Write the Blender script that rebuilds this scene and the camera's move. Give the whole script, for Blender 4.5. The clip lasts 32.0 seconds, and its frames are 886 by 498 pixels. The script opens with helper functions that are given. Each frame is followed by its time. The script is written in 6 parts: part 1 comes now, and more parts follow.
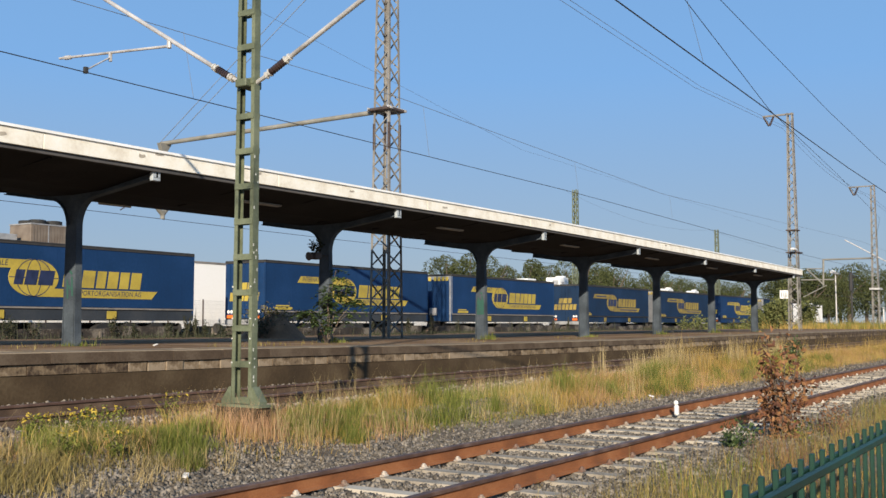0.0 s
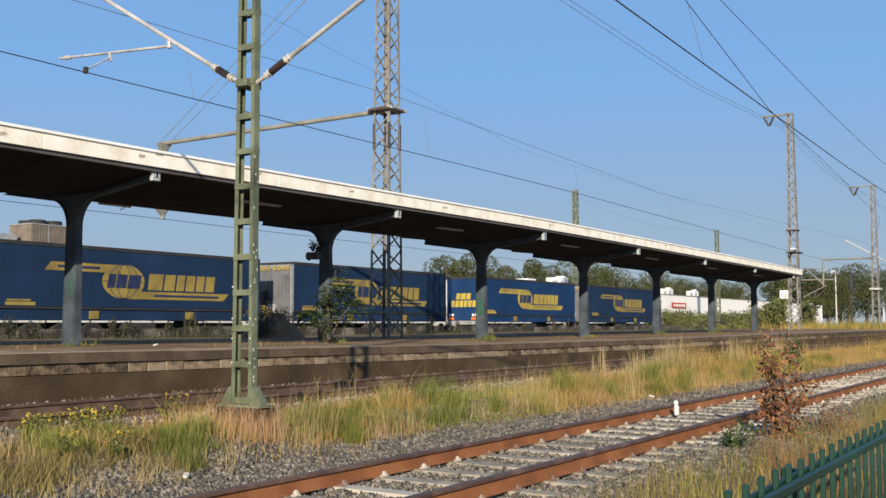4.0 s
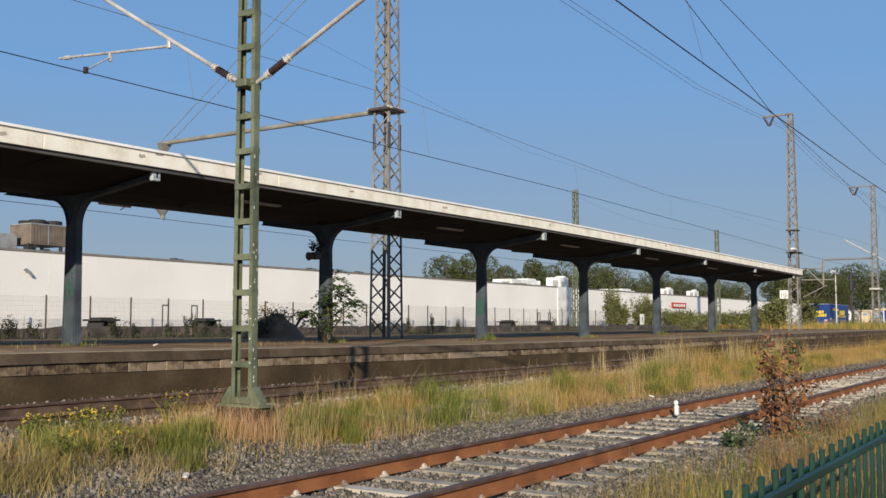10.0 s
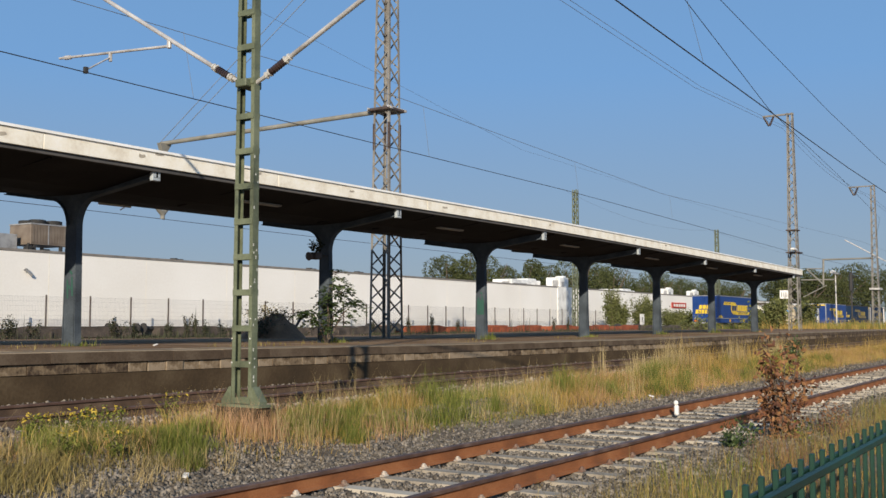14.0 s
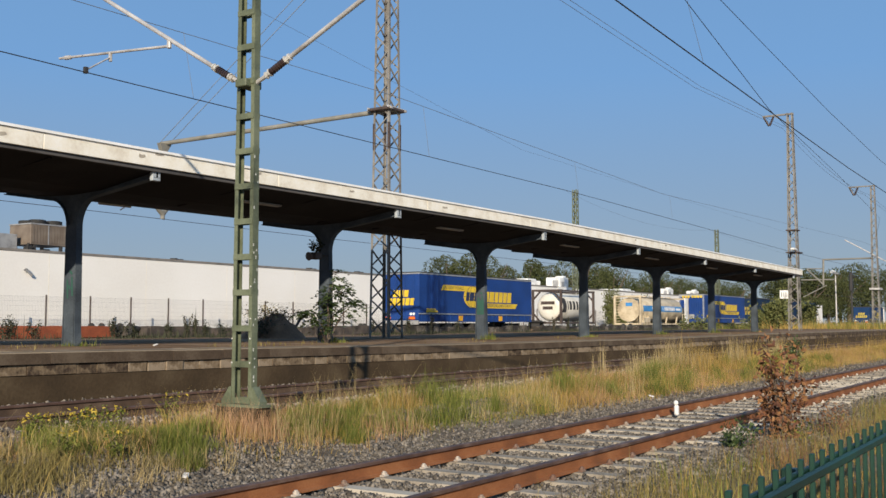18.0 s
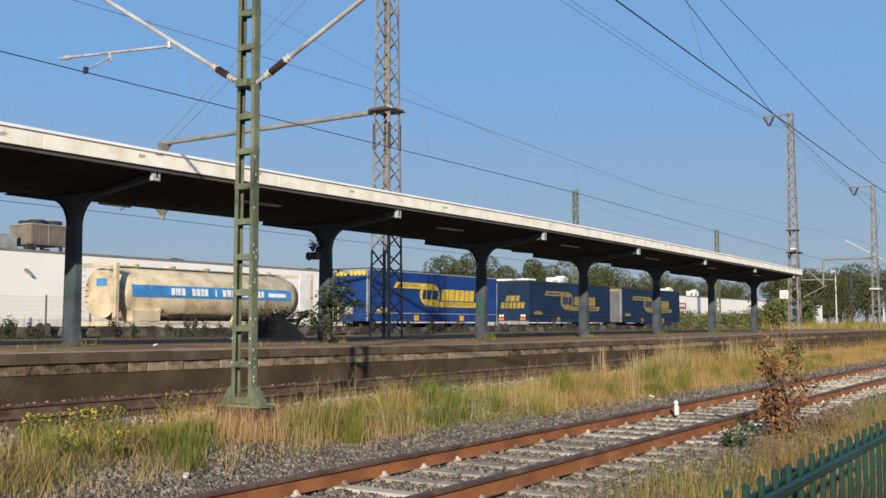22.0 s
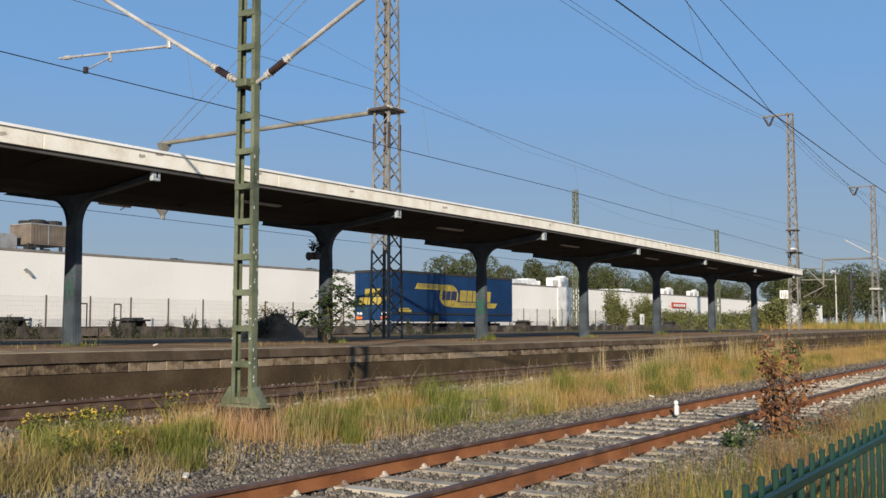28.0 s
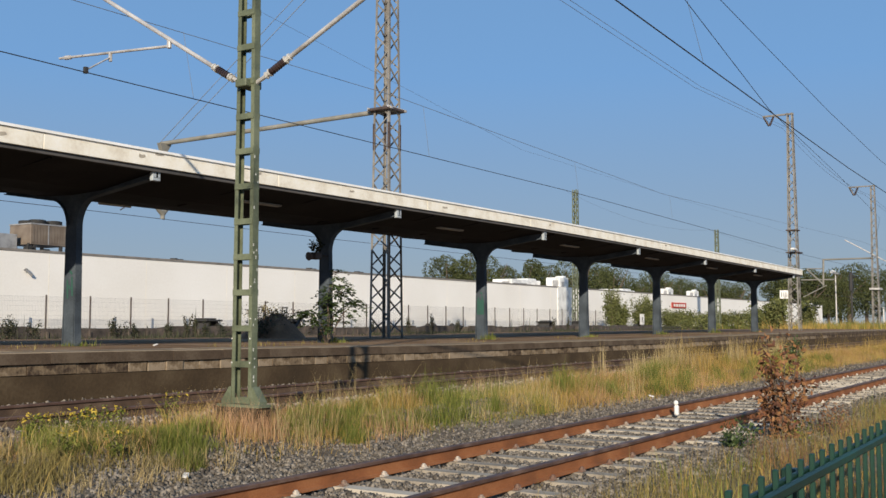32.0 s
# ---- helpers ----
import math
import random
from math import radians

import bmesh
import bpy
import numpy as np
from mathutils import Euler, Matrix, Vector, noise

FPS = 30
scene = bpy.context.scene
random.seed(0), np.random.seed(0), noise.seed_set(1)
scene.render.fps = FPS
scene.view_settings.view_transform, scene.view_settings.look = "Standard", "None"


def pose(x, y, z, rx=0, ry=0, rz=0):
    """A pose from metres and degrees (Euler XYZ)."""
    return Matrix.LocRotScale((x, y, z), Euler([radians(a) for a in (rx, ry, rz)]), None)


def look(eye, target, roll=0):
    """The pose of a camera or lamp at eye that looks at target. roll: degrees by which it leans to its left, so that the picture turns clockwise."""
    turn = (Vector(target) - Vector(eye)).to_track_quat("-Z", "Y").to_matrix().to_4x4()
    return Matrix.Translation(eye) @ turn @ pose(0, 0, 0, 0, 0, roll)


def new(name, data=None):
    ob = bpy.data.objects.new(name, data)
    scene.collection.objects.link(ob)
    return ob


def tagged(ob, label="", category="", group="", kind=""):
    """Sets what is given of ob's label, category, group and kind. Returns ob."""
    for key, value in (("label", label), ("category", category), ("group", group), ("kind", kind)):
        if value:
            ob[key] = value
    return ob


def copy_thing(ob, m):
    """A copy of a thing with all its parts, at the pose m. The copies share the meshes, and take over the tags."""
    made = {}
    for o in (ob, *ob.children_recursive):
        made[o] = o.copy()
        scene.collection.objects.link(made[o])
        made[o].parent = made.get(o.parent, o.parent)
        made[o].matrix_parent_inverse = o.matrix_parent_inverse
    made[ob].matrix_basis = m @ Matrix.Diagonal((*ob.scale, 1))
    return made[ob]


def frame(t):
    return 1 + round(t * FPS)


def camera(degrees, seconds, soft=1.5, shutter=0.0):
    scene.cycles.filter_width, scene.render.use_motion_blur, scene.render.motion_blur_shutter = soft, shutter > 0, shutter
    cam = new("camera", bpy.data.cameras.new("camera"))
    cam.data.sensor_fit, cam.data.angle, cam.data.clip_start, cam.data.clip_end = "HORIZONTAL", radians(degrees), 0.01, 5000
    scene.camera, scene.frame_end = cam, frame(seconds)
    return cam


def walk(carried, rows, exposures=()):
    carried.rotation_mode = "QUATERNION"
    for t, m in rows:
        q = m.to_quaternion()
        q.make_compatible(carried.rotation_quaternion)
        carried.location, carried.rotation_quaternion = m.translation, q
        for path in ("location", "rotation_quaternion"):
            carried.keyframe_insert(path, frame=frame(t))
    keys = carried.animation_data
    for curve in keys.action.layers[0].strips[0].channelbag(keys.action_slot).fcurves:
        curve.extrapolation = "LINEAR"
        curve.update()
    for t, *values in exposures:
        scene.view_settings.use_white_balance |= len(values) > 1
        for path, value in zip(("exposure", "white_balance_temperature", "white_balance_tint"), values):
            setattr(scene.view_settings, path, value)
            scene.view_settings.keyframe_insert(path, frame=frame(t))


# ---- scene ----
CAM_Z = 1.37
HEADING = radians(32.83)
PITCH = radians(4.26)
cam = camera(47.42, 32.0, soft=1.5)
EYE = (0.0, 0.0, CAM_Z)
AIM = (math.cos(HEADING) * math.cos(PITCH), math.sin(HEADING) * math.cos(PITCH), CAM_Z + math.sin(PITCH))
# the camera opens up a little while dark trailers fill the view
STOPS = [(0.0, 0.41), (3.0, 0.41), (5.5, 0.37), (7.0, 0.34), (9.0, 0.15), (17.0, 0.15), (19.0, 0.2), (20.0, 0.27), (21.0, 0.25), (24.0, 0.37), (25.5, 0.36), (28.0, 0.19), (30.0, 0.24), (31.0, 0.16), (32.0, 0.15)]
walk(cam, [(0.0, look(EYE, AIM)), (32.0, look(EYE, AIM))], STOPS)

# ---- light: a low morning sun behind the left shoulder, clear sky
SUN_FROM = Vector((-8.0, -4.3, 3.15)).normalized()
world = bpy.data.worlds.new("sky")
scene.world = world
world.use_nodes = True
wn = world.node_tree.nodes
sky = wn.new("ShaderNodeTexSky")
sky.sky_type = "NISHITA"
sky.sun_disc = False
sky.sun_elevation = math.asin(SUN_FROM.z)
sky.sun_rotation = math.atan2(SUN_FROM.x, SUN_FROM.y)
sky.air_density, sky.dust_density, sky.ozone_density = 0.9, 0.0, 3.0
wn["Background"].inputs["Strength"].default_value = 0.15
wl = world.node_tree.links
soft = wn.new("ShaderNodeGamma")
soft.inputs["Gamma"].default_value = 0.48
wl.new(sky.outputs[0], soft.inputs["Color"])
# a little haze: the blue pales evenly from the zenith to the horizon
where, axes = wn.new("ShaderNodeTexCoord"), wn.new("ShaderNodeSeparateXYZ")
wl.new(where.outputs["Generated"], axes.inputs[0])
HAZE, BLUE, ZENITH = (1.74, 2.26, 2.76, 1), (0.98, 2.32, 4.55, 1), (0.78, 1.58, 2.9, 1)
tone = None
for lo, hi, a, b in ((0.02, 0.24, HAZE, BLUE), (0.22, 0.9, None, ZENITH)):
    rise, blend = wn.new("ShaderNodeMapRange"), wn.new("ShaderNodeMixRGB")
    rise.inputs["From Min"].default_value, rise.inputs["From Max"].default_value = lo, hi
    wl.new(axes.outputs["Z"], rise.inputs["Value"]), wl.new(rise.outputs[0], blend.inputs["Fac"])
    blend.inputs["Color2"].default_value = b
    if a:
        blend.inputs["Color1"].default_value = a
    else:
        wl.new(tone.outputs[0], blend.inputs["Color1"])
    tone = blend
both = wn.new("ShaderNodeMixRGB")
both.inputs["Fac"].default_value = 0.75
wl.new(soft.outputs[0], both.inputs["Color1"]), wl.new(tone.outputs[0], both.inputs["Color2"])
wl.new(both.outputs[0], wn["Background"].inputs["Color"])
sun_data = bpy.data.lights.new("sun", "SUN")
sun_data.energy, sun_data.angle, sun_data.color = 5.0, radians(0.53), (1.0, 0.87, 0.69)
sun_ob = new("sun", sun_data)
sun_ob.matrix_world = look(SUN_FROM * 100, (0, 0, 0))

# ---- materials


def material(name, base, rough=0.7, metal=0.0, dark=None, scale=3.0, grain=40.0, bump=0.15, amount=0.5, light=None, spec=0.5, island=0.0, obj=0.0, sheen=None):
    """A surface with broad stains (scale), fine grain and relief; island or obj vary it piece by piece."""
    m = bpy.data.materials.new(name)
    m.use_nodes = True
    n, l = m.node_tree.nodes, m.node_tree.links
    b = n["Principled BSDF"]
    b.inputs["Roughness"].default_value, b.inputs["Metallic"].default_value = rough, metal
    b.inputs["Specular IOR Level"].default_value = spec
    co = n.new("ShaderNodeTexCoord")
    big, fine = n.new("ShaderNodeTexNoise"), n.new("ShaderNodeTexNoise")
    big.inputs["Scale"].default_value, fine.inputs["Scale"].default_value = scale, grain
    big.inputs["Detail"].default_value, fine.inputs["Detail"].default_value = 6, 3
    l.new(co.outputs["Object"], big.inputs["Vector"]), l.new(co.outputs["Object"], fine.inputs["Vector"])
    ramp = n.new("ShaderNodeValToRGB")
    dark = dark or tuple(c * 0.6 for c in base)
    light = light or tuple(min(1, c * 1.15) for c in base)
    e = ramp.color_ramp.elements
    e[0].position, e[0].color = 0.5 - amount * 0.5, (*dark, 1)
    e[1].position, e[1].color = 0.5 + amount * 0.35, (*light, 1)
    mid = ramp.color_ramp.elements.new(0.5)
    mid.color = (*base, 1)
    mix = n.new("ShaderNodeMath")
    mix.operation = "MULTIPLY_ADD"
    mix.inputs[1].default_value = 0.35
    l.new(fine.outputs["Fac"], mix.inputs[0])
    sub = n.new("ShaderNodeMath")
    sub.operation = "SUBTRACT"
    sub.inputs[1].default_value = 0.175
    l.new(big.outputs["Fac"], sub.inputs[0]), l.new(sub.outputs[0], mix.inputs[2])
    last = mix.outputs[0]
    if island or obj:
        src = n.new("ShaderNodeNewGeometry").outputs["Random Per Island"] if island else n.new("ShaderNodeObjectInfo").outputs["Random"]
        mad = n.new("ShaderNodeMath")
        mad.operation = "MULTIPLY_ADD"
        mad.inputs[1].default_value = island or obj
        off = n.new("ShaderNodeMath")
        off.operation = "SUBTRACT"
        off.inputs[1].default_value = 0.5 * (island or obj)
        l.new(last, off.inputs[0]), l.new(src, mad.inputs[0]), l.new(off.outputs[0], mad.inputs[2])
        last = mad.outputs[0]
    l.new(last, ramp.inputs["Fac"]), l.new(ramp.outputs["Color"], b.inputs["Base Color"])
    if bump:
        bp = n.new("ShaderNodeBump")
        bp.inputs["Strength"].default_value, bp.inputs["Distance"].default_value = bump, 0.02
        l.new(fine.outputs["Fac"], bp.inputs["Height"]), l.new(bp.outputs["Normal"], b.inputs["Normal"])
    rr = n.new("ShaderNodeMapRange")
    rr.inputs["To Min"].default_value, rr.inputs["To Max"].default_value = max(0.05, rough - 0.12), min(1, rough + 0.12)
    l.new(big.outputs["Fac"], rr.inputs["Value"]), l.new(rr.outputs[0], b.inputs["Roughness"])
    return m


M_SOIL = material("soil", (0.111, 0.0808, 0.051), 0.95, dark=(0.0595, 0.0467, 0.034), light=(0.204, 0.17, 0.111), scale=0.7, grain=25, bump=0.6)
M_BALLAST_BED = material("ballast_bed", (0.152, 0.12, 0.0899), 0.95, dark=(0.0536, 0.044, 0.0333), light=(0.242, 0.2, 0.153), scale=2.5, grain=22, bump=0.9, amount=0.6)
M_STONE = material("ballast_stone", (0.142, 0.123, 0.1), 0.95, dark=(0.06, 0.05, 0.041), light=(0.26, 0.228, 0.19), scale=6, grain=30, island=0.6, amount=0.8, spec=0.2)
M_STONE_BROWN = material("ballast_stone_rusty", (0.16, 0.125, 0.098), 0.9, dark=(0.06, 0.044, 0.034), light=(0.38, 0.33, 0.28), scale=6, grain=30, island=0.8, amount=0.8)
M_RUST = material("rusty_rail", (0.255, 0.098, 0.038), 0.88, dark=(0.11, 0.045, 0.022), light=(0.37, 0.165, 0.07), scale=2.2, grain=55, bump=0.3, amount=0.75, spec=0.3)
M_RUST_DARK = material("dark_rail", (0.095, 0.062, 0.042), 0.8, dark=(0.05, 0.033, 0.024), light=(0.14, 0.098, 0.07), scale=3, grain=60, bump=0.2, spec=0.25)
M_RAILTOP = material("rail_head", (0.13, 0.075, 0.055), 0.6, metal=0.3, dark=(0.07, 0.04, 0.03), light=(0.2, 0.13, 0.1), scale=4, grain=80, bump=0.1)
M_SLEEPER = material("concrete_sleeper", (0.36, 0.315, 0.25), 0.95, dark=(0.2, 0.168, 0.128), light=(0.47, 0.42, 0.34), scale=3.5, grain=35, bump=0.35, obj=0.5, amount=0.6)
M_CLIP = material("rail_clip", (0.3, 0.24, 0.19), 0.75, dark=(0.15, 0.085, 0.06), light=(0.5, 0.45, 0.39), scale=8, grain=70, obj=0.5)
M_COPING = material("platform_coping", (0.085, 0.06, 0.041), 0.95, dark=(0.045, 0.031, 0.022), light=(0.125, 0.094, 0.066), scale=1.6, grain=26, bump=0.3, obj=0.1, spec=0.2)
M_BLOCK = material("platform_block", (0.2, 0.148, 0.095), 0.95, dark=(0.05, 0.034, 0.024), light=(0.3, 0.235, 0.165), scale=4.2, grain=24, bump=0.45, obj=0.3, amount=0.42, spec=0.2)
M_PLINTH = material("platform_plinth", (0.068, 0.046, 0.026), 0.97, dark=(0.036, 0.025, 0.015), light=(0.105, 0.076, 0.045), scale=1.3, grain=24, bump=0.35, amount=0.7, spec=0.2)
M_ASPHALT = material("platform_asphalt", (0.25, 0.165, 0.1), 0.95, dark=(0.13, 0.085, 0.055), light=(0.33, 0.235, 0.155), scale=0.6, grain=40, bump=0.35, spec=0.05)
M_ASPHALT_DARK = material("dark_platform_asphalt", (0.2, 0.13, 0.08), 0.95, dark=(0.11, 0.074, 0.048), light=(0.28, 0.195, 0.13), scale=0.7, grain=40, bump=0.35, spec=0.03)
M_SLAB = material("edge_slab", (0.26, 0.2, 0.135), 0.95, dark=(0.15, 0.112, 0.072), light=(0.35, 0.28, 0.2), scale=1.4, grain=30, bump=0.25, obj=0.12, spec=0.15)
M_FASCIA = material("cream_fascia", (0.9, 0.85, 0.73), 0.6, dark=(0.68, 0.6, 0.47), light=(0.95, 0.92, 0.84), scale=2.2, grain=18, bump=0.05, amount=0.6)
M_ROOF = material("roofing_felt", (0.42, 0.37, 0.3), 0.9, scale=3.0, grain=30)
# dark boards, taken near black: the shade under the roof is in the colour
M_SOFFIT = material("shaded_soffit", (0.0145, 0.0135, 0.0145), 0.9, dark=(0.008, 0.0075, 0.0085), light=(0.025, 0.023, 0.024), scale=0.8, grain=14, bump=0.15, spec=0.2)
M_CANOPY_STEEL = material("canopy_blue_grey_steel", (0.064, 0.08, 0.098), 0.75, dark=(0.038, 0.046, 0.056), light=(0.1, 0.12, 0.14), scale=1.4, grain=30, bump=0.12, spec=0.15)
M_BRACKET_TIP = material("pale_steel", (0.38, 0.42, 0.45), 0.6, dark=(0.2, 0.21, 0.22))
M_GREEN_MAST = material("green_mast_paint", (0.116, 0.134, 0.082), 0.6, dark=(0.058, 0.066, 0.04), light=(0.172, 0.192, 0.125), scale=2.5, grain=35, bump=0.1)
M_LATTICE = material("weathered_lattice_steel", (0.19, 0.178, 0.16), 0.7, dark=(0.1, 0.09, 0.078), light=(0.255, 0.243, 0.222), scale=2.0, grain=25, bump=0.1)
M_GALV = material("galvanised_tube", (0.5, 0.48, 0.46), 0.5, metal=0.35, dark=(0.3, 0.28, 0.26), light=(0.62, 0.6, 0.58), scale=3, grain=40, bump=0.05)
M_INSUL = material("brown_insulator", (0.045, 0.03, 0.028), 0.25, bump=0.0, scale=8)
M_WIRE = material("contact_wire", (0.06, 0.055, 0.055), 0.5, metal=0.5, bump=0.0)
M_WIRE_THIN = material("thin_wire", (0.16, 0.19, 0.24), 0.6, bump=0.0)
M_FENCE_GREEN = material("green_fence_coating", (0.0055, 0.034, 0.021), 0.5, dark=(0.003, 0.02, 0.0125), light=(0.0085, 0.05, 0.032), scale=3, grain=50, bump=0.05)
M_WALL = material("white_render", (0.86, 0.84, 0.8), 0.85, dark=(0.78, 0.75, 0.7), light=(0.9, 0.885, 0.855), scale=0.25, grain=8, bump=0.05, amount=0.8)
M_WALL_TRIM = material("grey_parapet_trim", (0.22, 0.2, 0.18), 0.6)
M_WHITE_METAL = material("white_sheet_metal", (0.75, 0.75, 0.73), 0.5, scale=1.5)
M_GREY = material("grey_sheet_metal", (0.35, 0.35, 0.35), 0.5, metal=0.3)
M_TAN = material("tan_cooler_casing", (0.165, 0.13, 0.1), 0.65, dark=(0.12, 0.092, 0.07), light=(0.2, 0.165, 0.13), scale=2, grain=40)
M_BLACK = material("black_rubber", (0.02, 0.02, 0.02), 0.8)
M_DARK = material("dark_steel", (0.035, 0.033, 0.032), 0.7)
M_CURTAIN = material("clean_blue_curtain", (0.0095, 0.047, 0.21), 0.5, dark=(0.0068, 0.034, 0.15), light=(0.0135, 0.059, 0.25), scale=0.5, grain=9, bump=0.12, spec=0.35)
M_CURTAIN_OLD = material("faded_blue_curtain", (0.0085, 0.038, 0.112), 0.65, dark=(0.007, 0.027, 0.078), light=(0.014, 0.05, 0.145), scale=0.45, grain=9, bump=0.12, amount=0.7, spec=0.2)
M_CURTAIN_DIRTY = material("dirty_blue_curtain", (0.0115, 0.031, 0.072), 0.75, dark=(0.011, 0.021, 0.042), light=(0.018, 0.043, 0.1), scale=0.45, grain=9, bump=0.12, amount=0.75, spec=0.15)
M_SKIRT = material("dusty_grey_skirt", (0.026, 0.034, 0.046), 0.8, dark=(0.016, 0.02, 0.026), light=(0.045, 0.05, 0.058), scale=0.8, grain=14, bump=0.1, amount=0.7)
M_YELLOW = material("yellow_print", (0.72, 0.5, 0.03), 0.5, dark=(0.5, 0.34, 0.03), scale=1.0, grain=20, bump=0.0)
M_YELLOW_DULL = material("dull_yellow_print", (0.28, 0.205, 0.045), 0.7, dark=(0.12, 0.095, 0.04), light=(0.36, 0.27, 0.06), scale=1.4, grain=20, bump=0.0, amount=0.7)
M_NAVY = material("navy_print", (0.02, 0.03, 0.08), 0.5, bump=0.0)
M_ALU = material("aluminium_rail", (0.45, 0.46, 0.47), 0.45, metal=0.6, scale=3)
M_ORANGE_LAMP = material("orange_lamp_lens", (0.75, 0.16, 0.02), 0.3, bump=0.0)
M_AMBER = material("amber_plate", (0.75, 0.38, 0.02), 0.5, bump=0.0)
M_CREAM = material("cream_tank_paint", (0.53, 0.44, 0.3), 0.5, dark=(0.2, 0.16, 0.115), light=(0.66, 0.575, 0.42), scale=1.4, grain=12, bump=0.03, amount=0.6)
M_TANK = material("white_tank_cladding", (0.72, 0.69, 0.6), 0.4, dark=(0.42, 0.39, 0.33), light=(0.8, 0.78, 0.72), scale=1.0, grain=10, bump=0.03, amount=0.7)
M_TANKFRAME = material("brown_tank_frame", (0.07, 0.05, 0.042), 0.6)
M_BLUEBAND = material("blue_band", (0.05, 0.24, 0.55), 0.5, bump=0.0)
# dirt plus painted shade from the trailers above; a few pale patches remain
M_WAGON = material("shaded_dirty_wagon_frame", (0.04, 0.032, 0.026), 0.85, dark=(0.018, 0.015, 0.013), light=(0.19, 0.165, 0.135), scale=0.8, grain=20, bump=0.1, amount=0.4)
M_WAGON_DARK = material("dark_wagon_frame", (0.08, 0.065, 0.055), 0.8, dark=(0.03, 0.025, 0.022), light=(0.14, 0.11, 0.09), scale=2, grain=20)
M_ORANGE = material("orange_wagon_frame", (0.28, 0.07, 0.029), 0.8, dark=(0.12, 0.037, 0.02), light=(0.4, 0.12, 0.05), scale=1.5, grain=18, amount=0.7)
M_BARK = material("bark", (0.13, 0.1, 0.075), 0.95, scale=4, grain=30, bump=0.6)
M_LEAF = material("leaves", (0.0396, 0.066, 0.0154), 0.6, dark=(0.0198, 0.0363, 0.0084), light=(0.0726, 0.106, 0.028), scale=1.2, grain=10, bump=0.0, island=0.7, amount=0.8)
# greyish and low in contrast: distance haze is mixed into this green
M_LEAF_FAR = material("hazy_far_leaves", (0.066, 0.077, 0.029), 0.85, dark=(0.042, 0.05, 0.02), light=(0.09, 0.102, 0.042), scale=0.25, grain=1.5, bump=0.0, island=0.35, amount=0.8, spec=0.15)
M_LEAF_SHRUB = material("shrub_leaves", (0.125, 0.138, 0.046), 0.8, dark=(0.07, 0.08, 0.028), light=(0.19, 0.196, 0.076), scale=0.8, grain=8, bump=0.0, island=0.5, amount=0.8, spec=0.2)
M_LEAF_BROWN = material("withered_leaves", (0.18, 0.078, 0.033), 0.8, dark=(0.08, 0.03, 0.017), light=(0.27, 0.135, 0.052), scale=3, grain=20, bump=0.0, island=0.9, amount=0.8)
M_GRASS_DRY = material("dry_grass", (0.335, 0.222, 0.06), 0.85, dark=(0.2, 0.128, 0.032), light=(0.48, 0.345, 0.112), scale=0.6, grain=6, bump=0.0, island=0.55, amount=0.8, spec=0.2)
M_GRASS_RED = material("reddish_grass", (0.36, 0.2, 0.105), 0.85, dark=(0.21, 0.11, 0.055), light=(0.48, 0.31, 0.18), scale=0.6, grain=6, bump=0.0, island=0.55, amount=0.8, spec=0.2)
M_GRASS_GREEN = material("green_grass", (0.12, 0.14, 0.026), 0.8, dark=(0.06, 0.074, 0.014), light=(0.215, 0.225, 0.055), scale=0.6, grain=6, bump=0.0, island=0.6, amount=0.8, spec=0.2)
M_GRASS_PALE = material("pale_seeding_grass", (0.34, 0.262, 0.125), 0.85, dark=(0.2, 0.145, 0.062), light=(0.46, 0.375, 0.205), scale=0.6, grain=6, bump=0.0, island=0.6, amount=0.8, spec=0.2)
M_BEAM = material("grey_green_beam", (0.2, 0.192, 0.165), 0.6, dark=(0.13, 0.124, 0.105), light=(0.24, 0.232, 0.205), scale=2.0, grain=30, bump=0.08)
M_GRASS_DULL = material("dull_weeds", (0.165, 0.13, 0.044), 0.85, dark=(0.075, 0.06, 0.022), light=(0.29, 0.24, 0.09), scale=0.6, grain=6, bump=0.0, island=0.6, amount=0.8, spec=0.2)
M_FITTING = material("pale_zinc_fitting", (0.55, 0.54, 0.51), 0.5, metal=0.2, dark=(0.3, 0.28, 0.25), scale=6, grain=40)
M_YELLOW_OLD = material("weathered_yellow_print", (0.43, 0.325, 0.05), 0.6, dark=(0.24, 0.185, 0.05), light=(0.52, 0.4, 0.07), scale=1.2, grain=20, bump=0.0, amount=0.7)
M_PEEL = material("peeling_white_paint", (0.6, 0.6, 0.56), 0.7, bump=0.0)
M_FLOWER = material("yellow_flower", (0.4, 0.29, 0.03), 0.7, bump=0.0)
M_ROOF_STRIP = material("white_roof_strip", (0.93, 0.92, 0.88), 0.5, dark=(0.85, 0.83, 0.78), scale=2.0, grain=20, bump=0.03)
M_WHITE = material("white_paint", (0.82, 0.8, 0.76), 0.6)
M_RED = material("red_sign", (0.5, 0.06, 0.035), 0.5)
M_SOFFIT_EDGE = material("grey_edge_board", (0.085, 0.08, 0.078), 0.8, scale=1.0, grain=16)
M_LAMP_OFF = material("dull_lamp_cover", (0.3, 0.28, 0.25), 0.5, bump=0.0)
M_GRAFFITI = material("green_paint", (0.022, 0.085, 0.065), 0.7, dark=(0.03, 0.05, 0.05), scale=5.0, grain=20, bump=0.0, amount=0.7)
M_BALL = material("blue_glass", (0.1, 0.2, 0.35), 0.3, bump=0.0)
M_BULKHEAD = material("dirty_grey_front_wall", (0.15, 0.155, 0.165), 0.6, metal=0.2, scale=1.5)
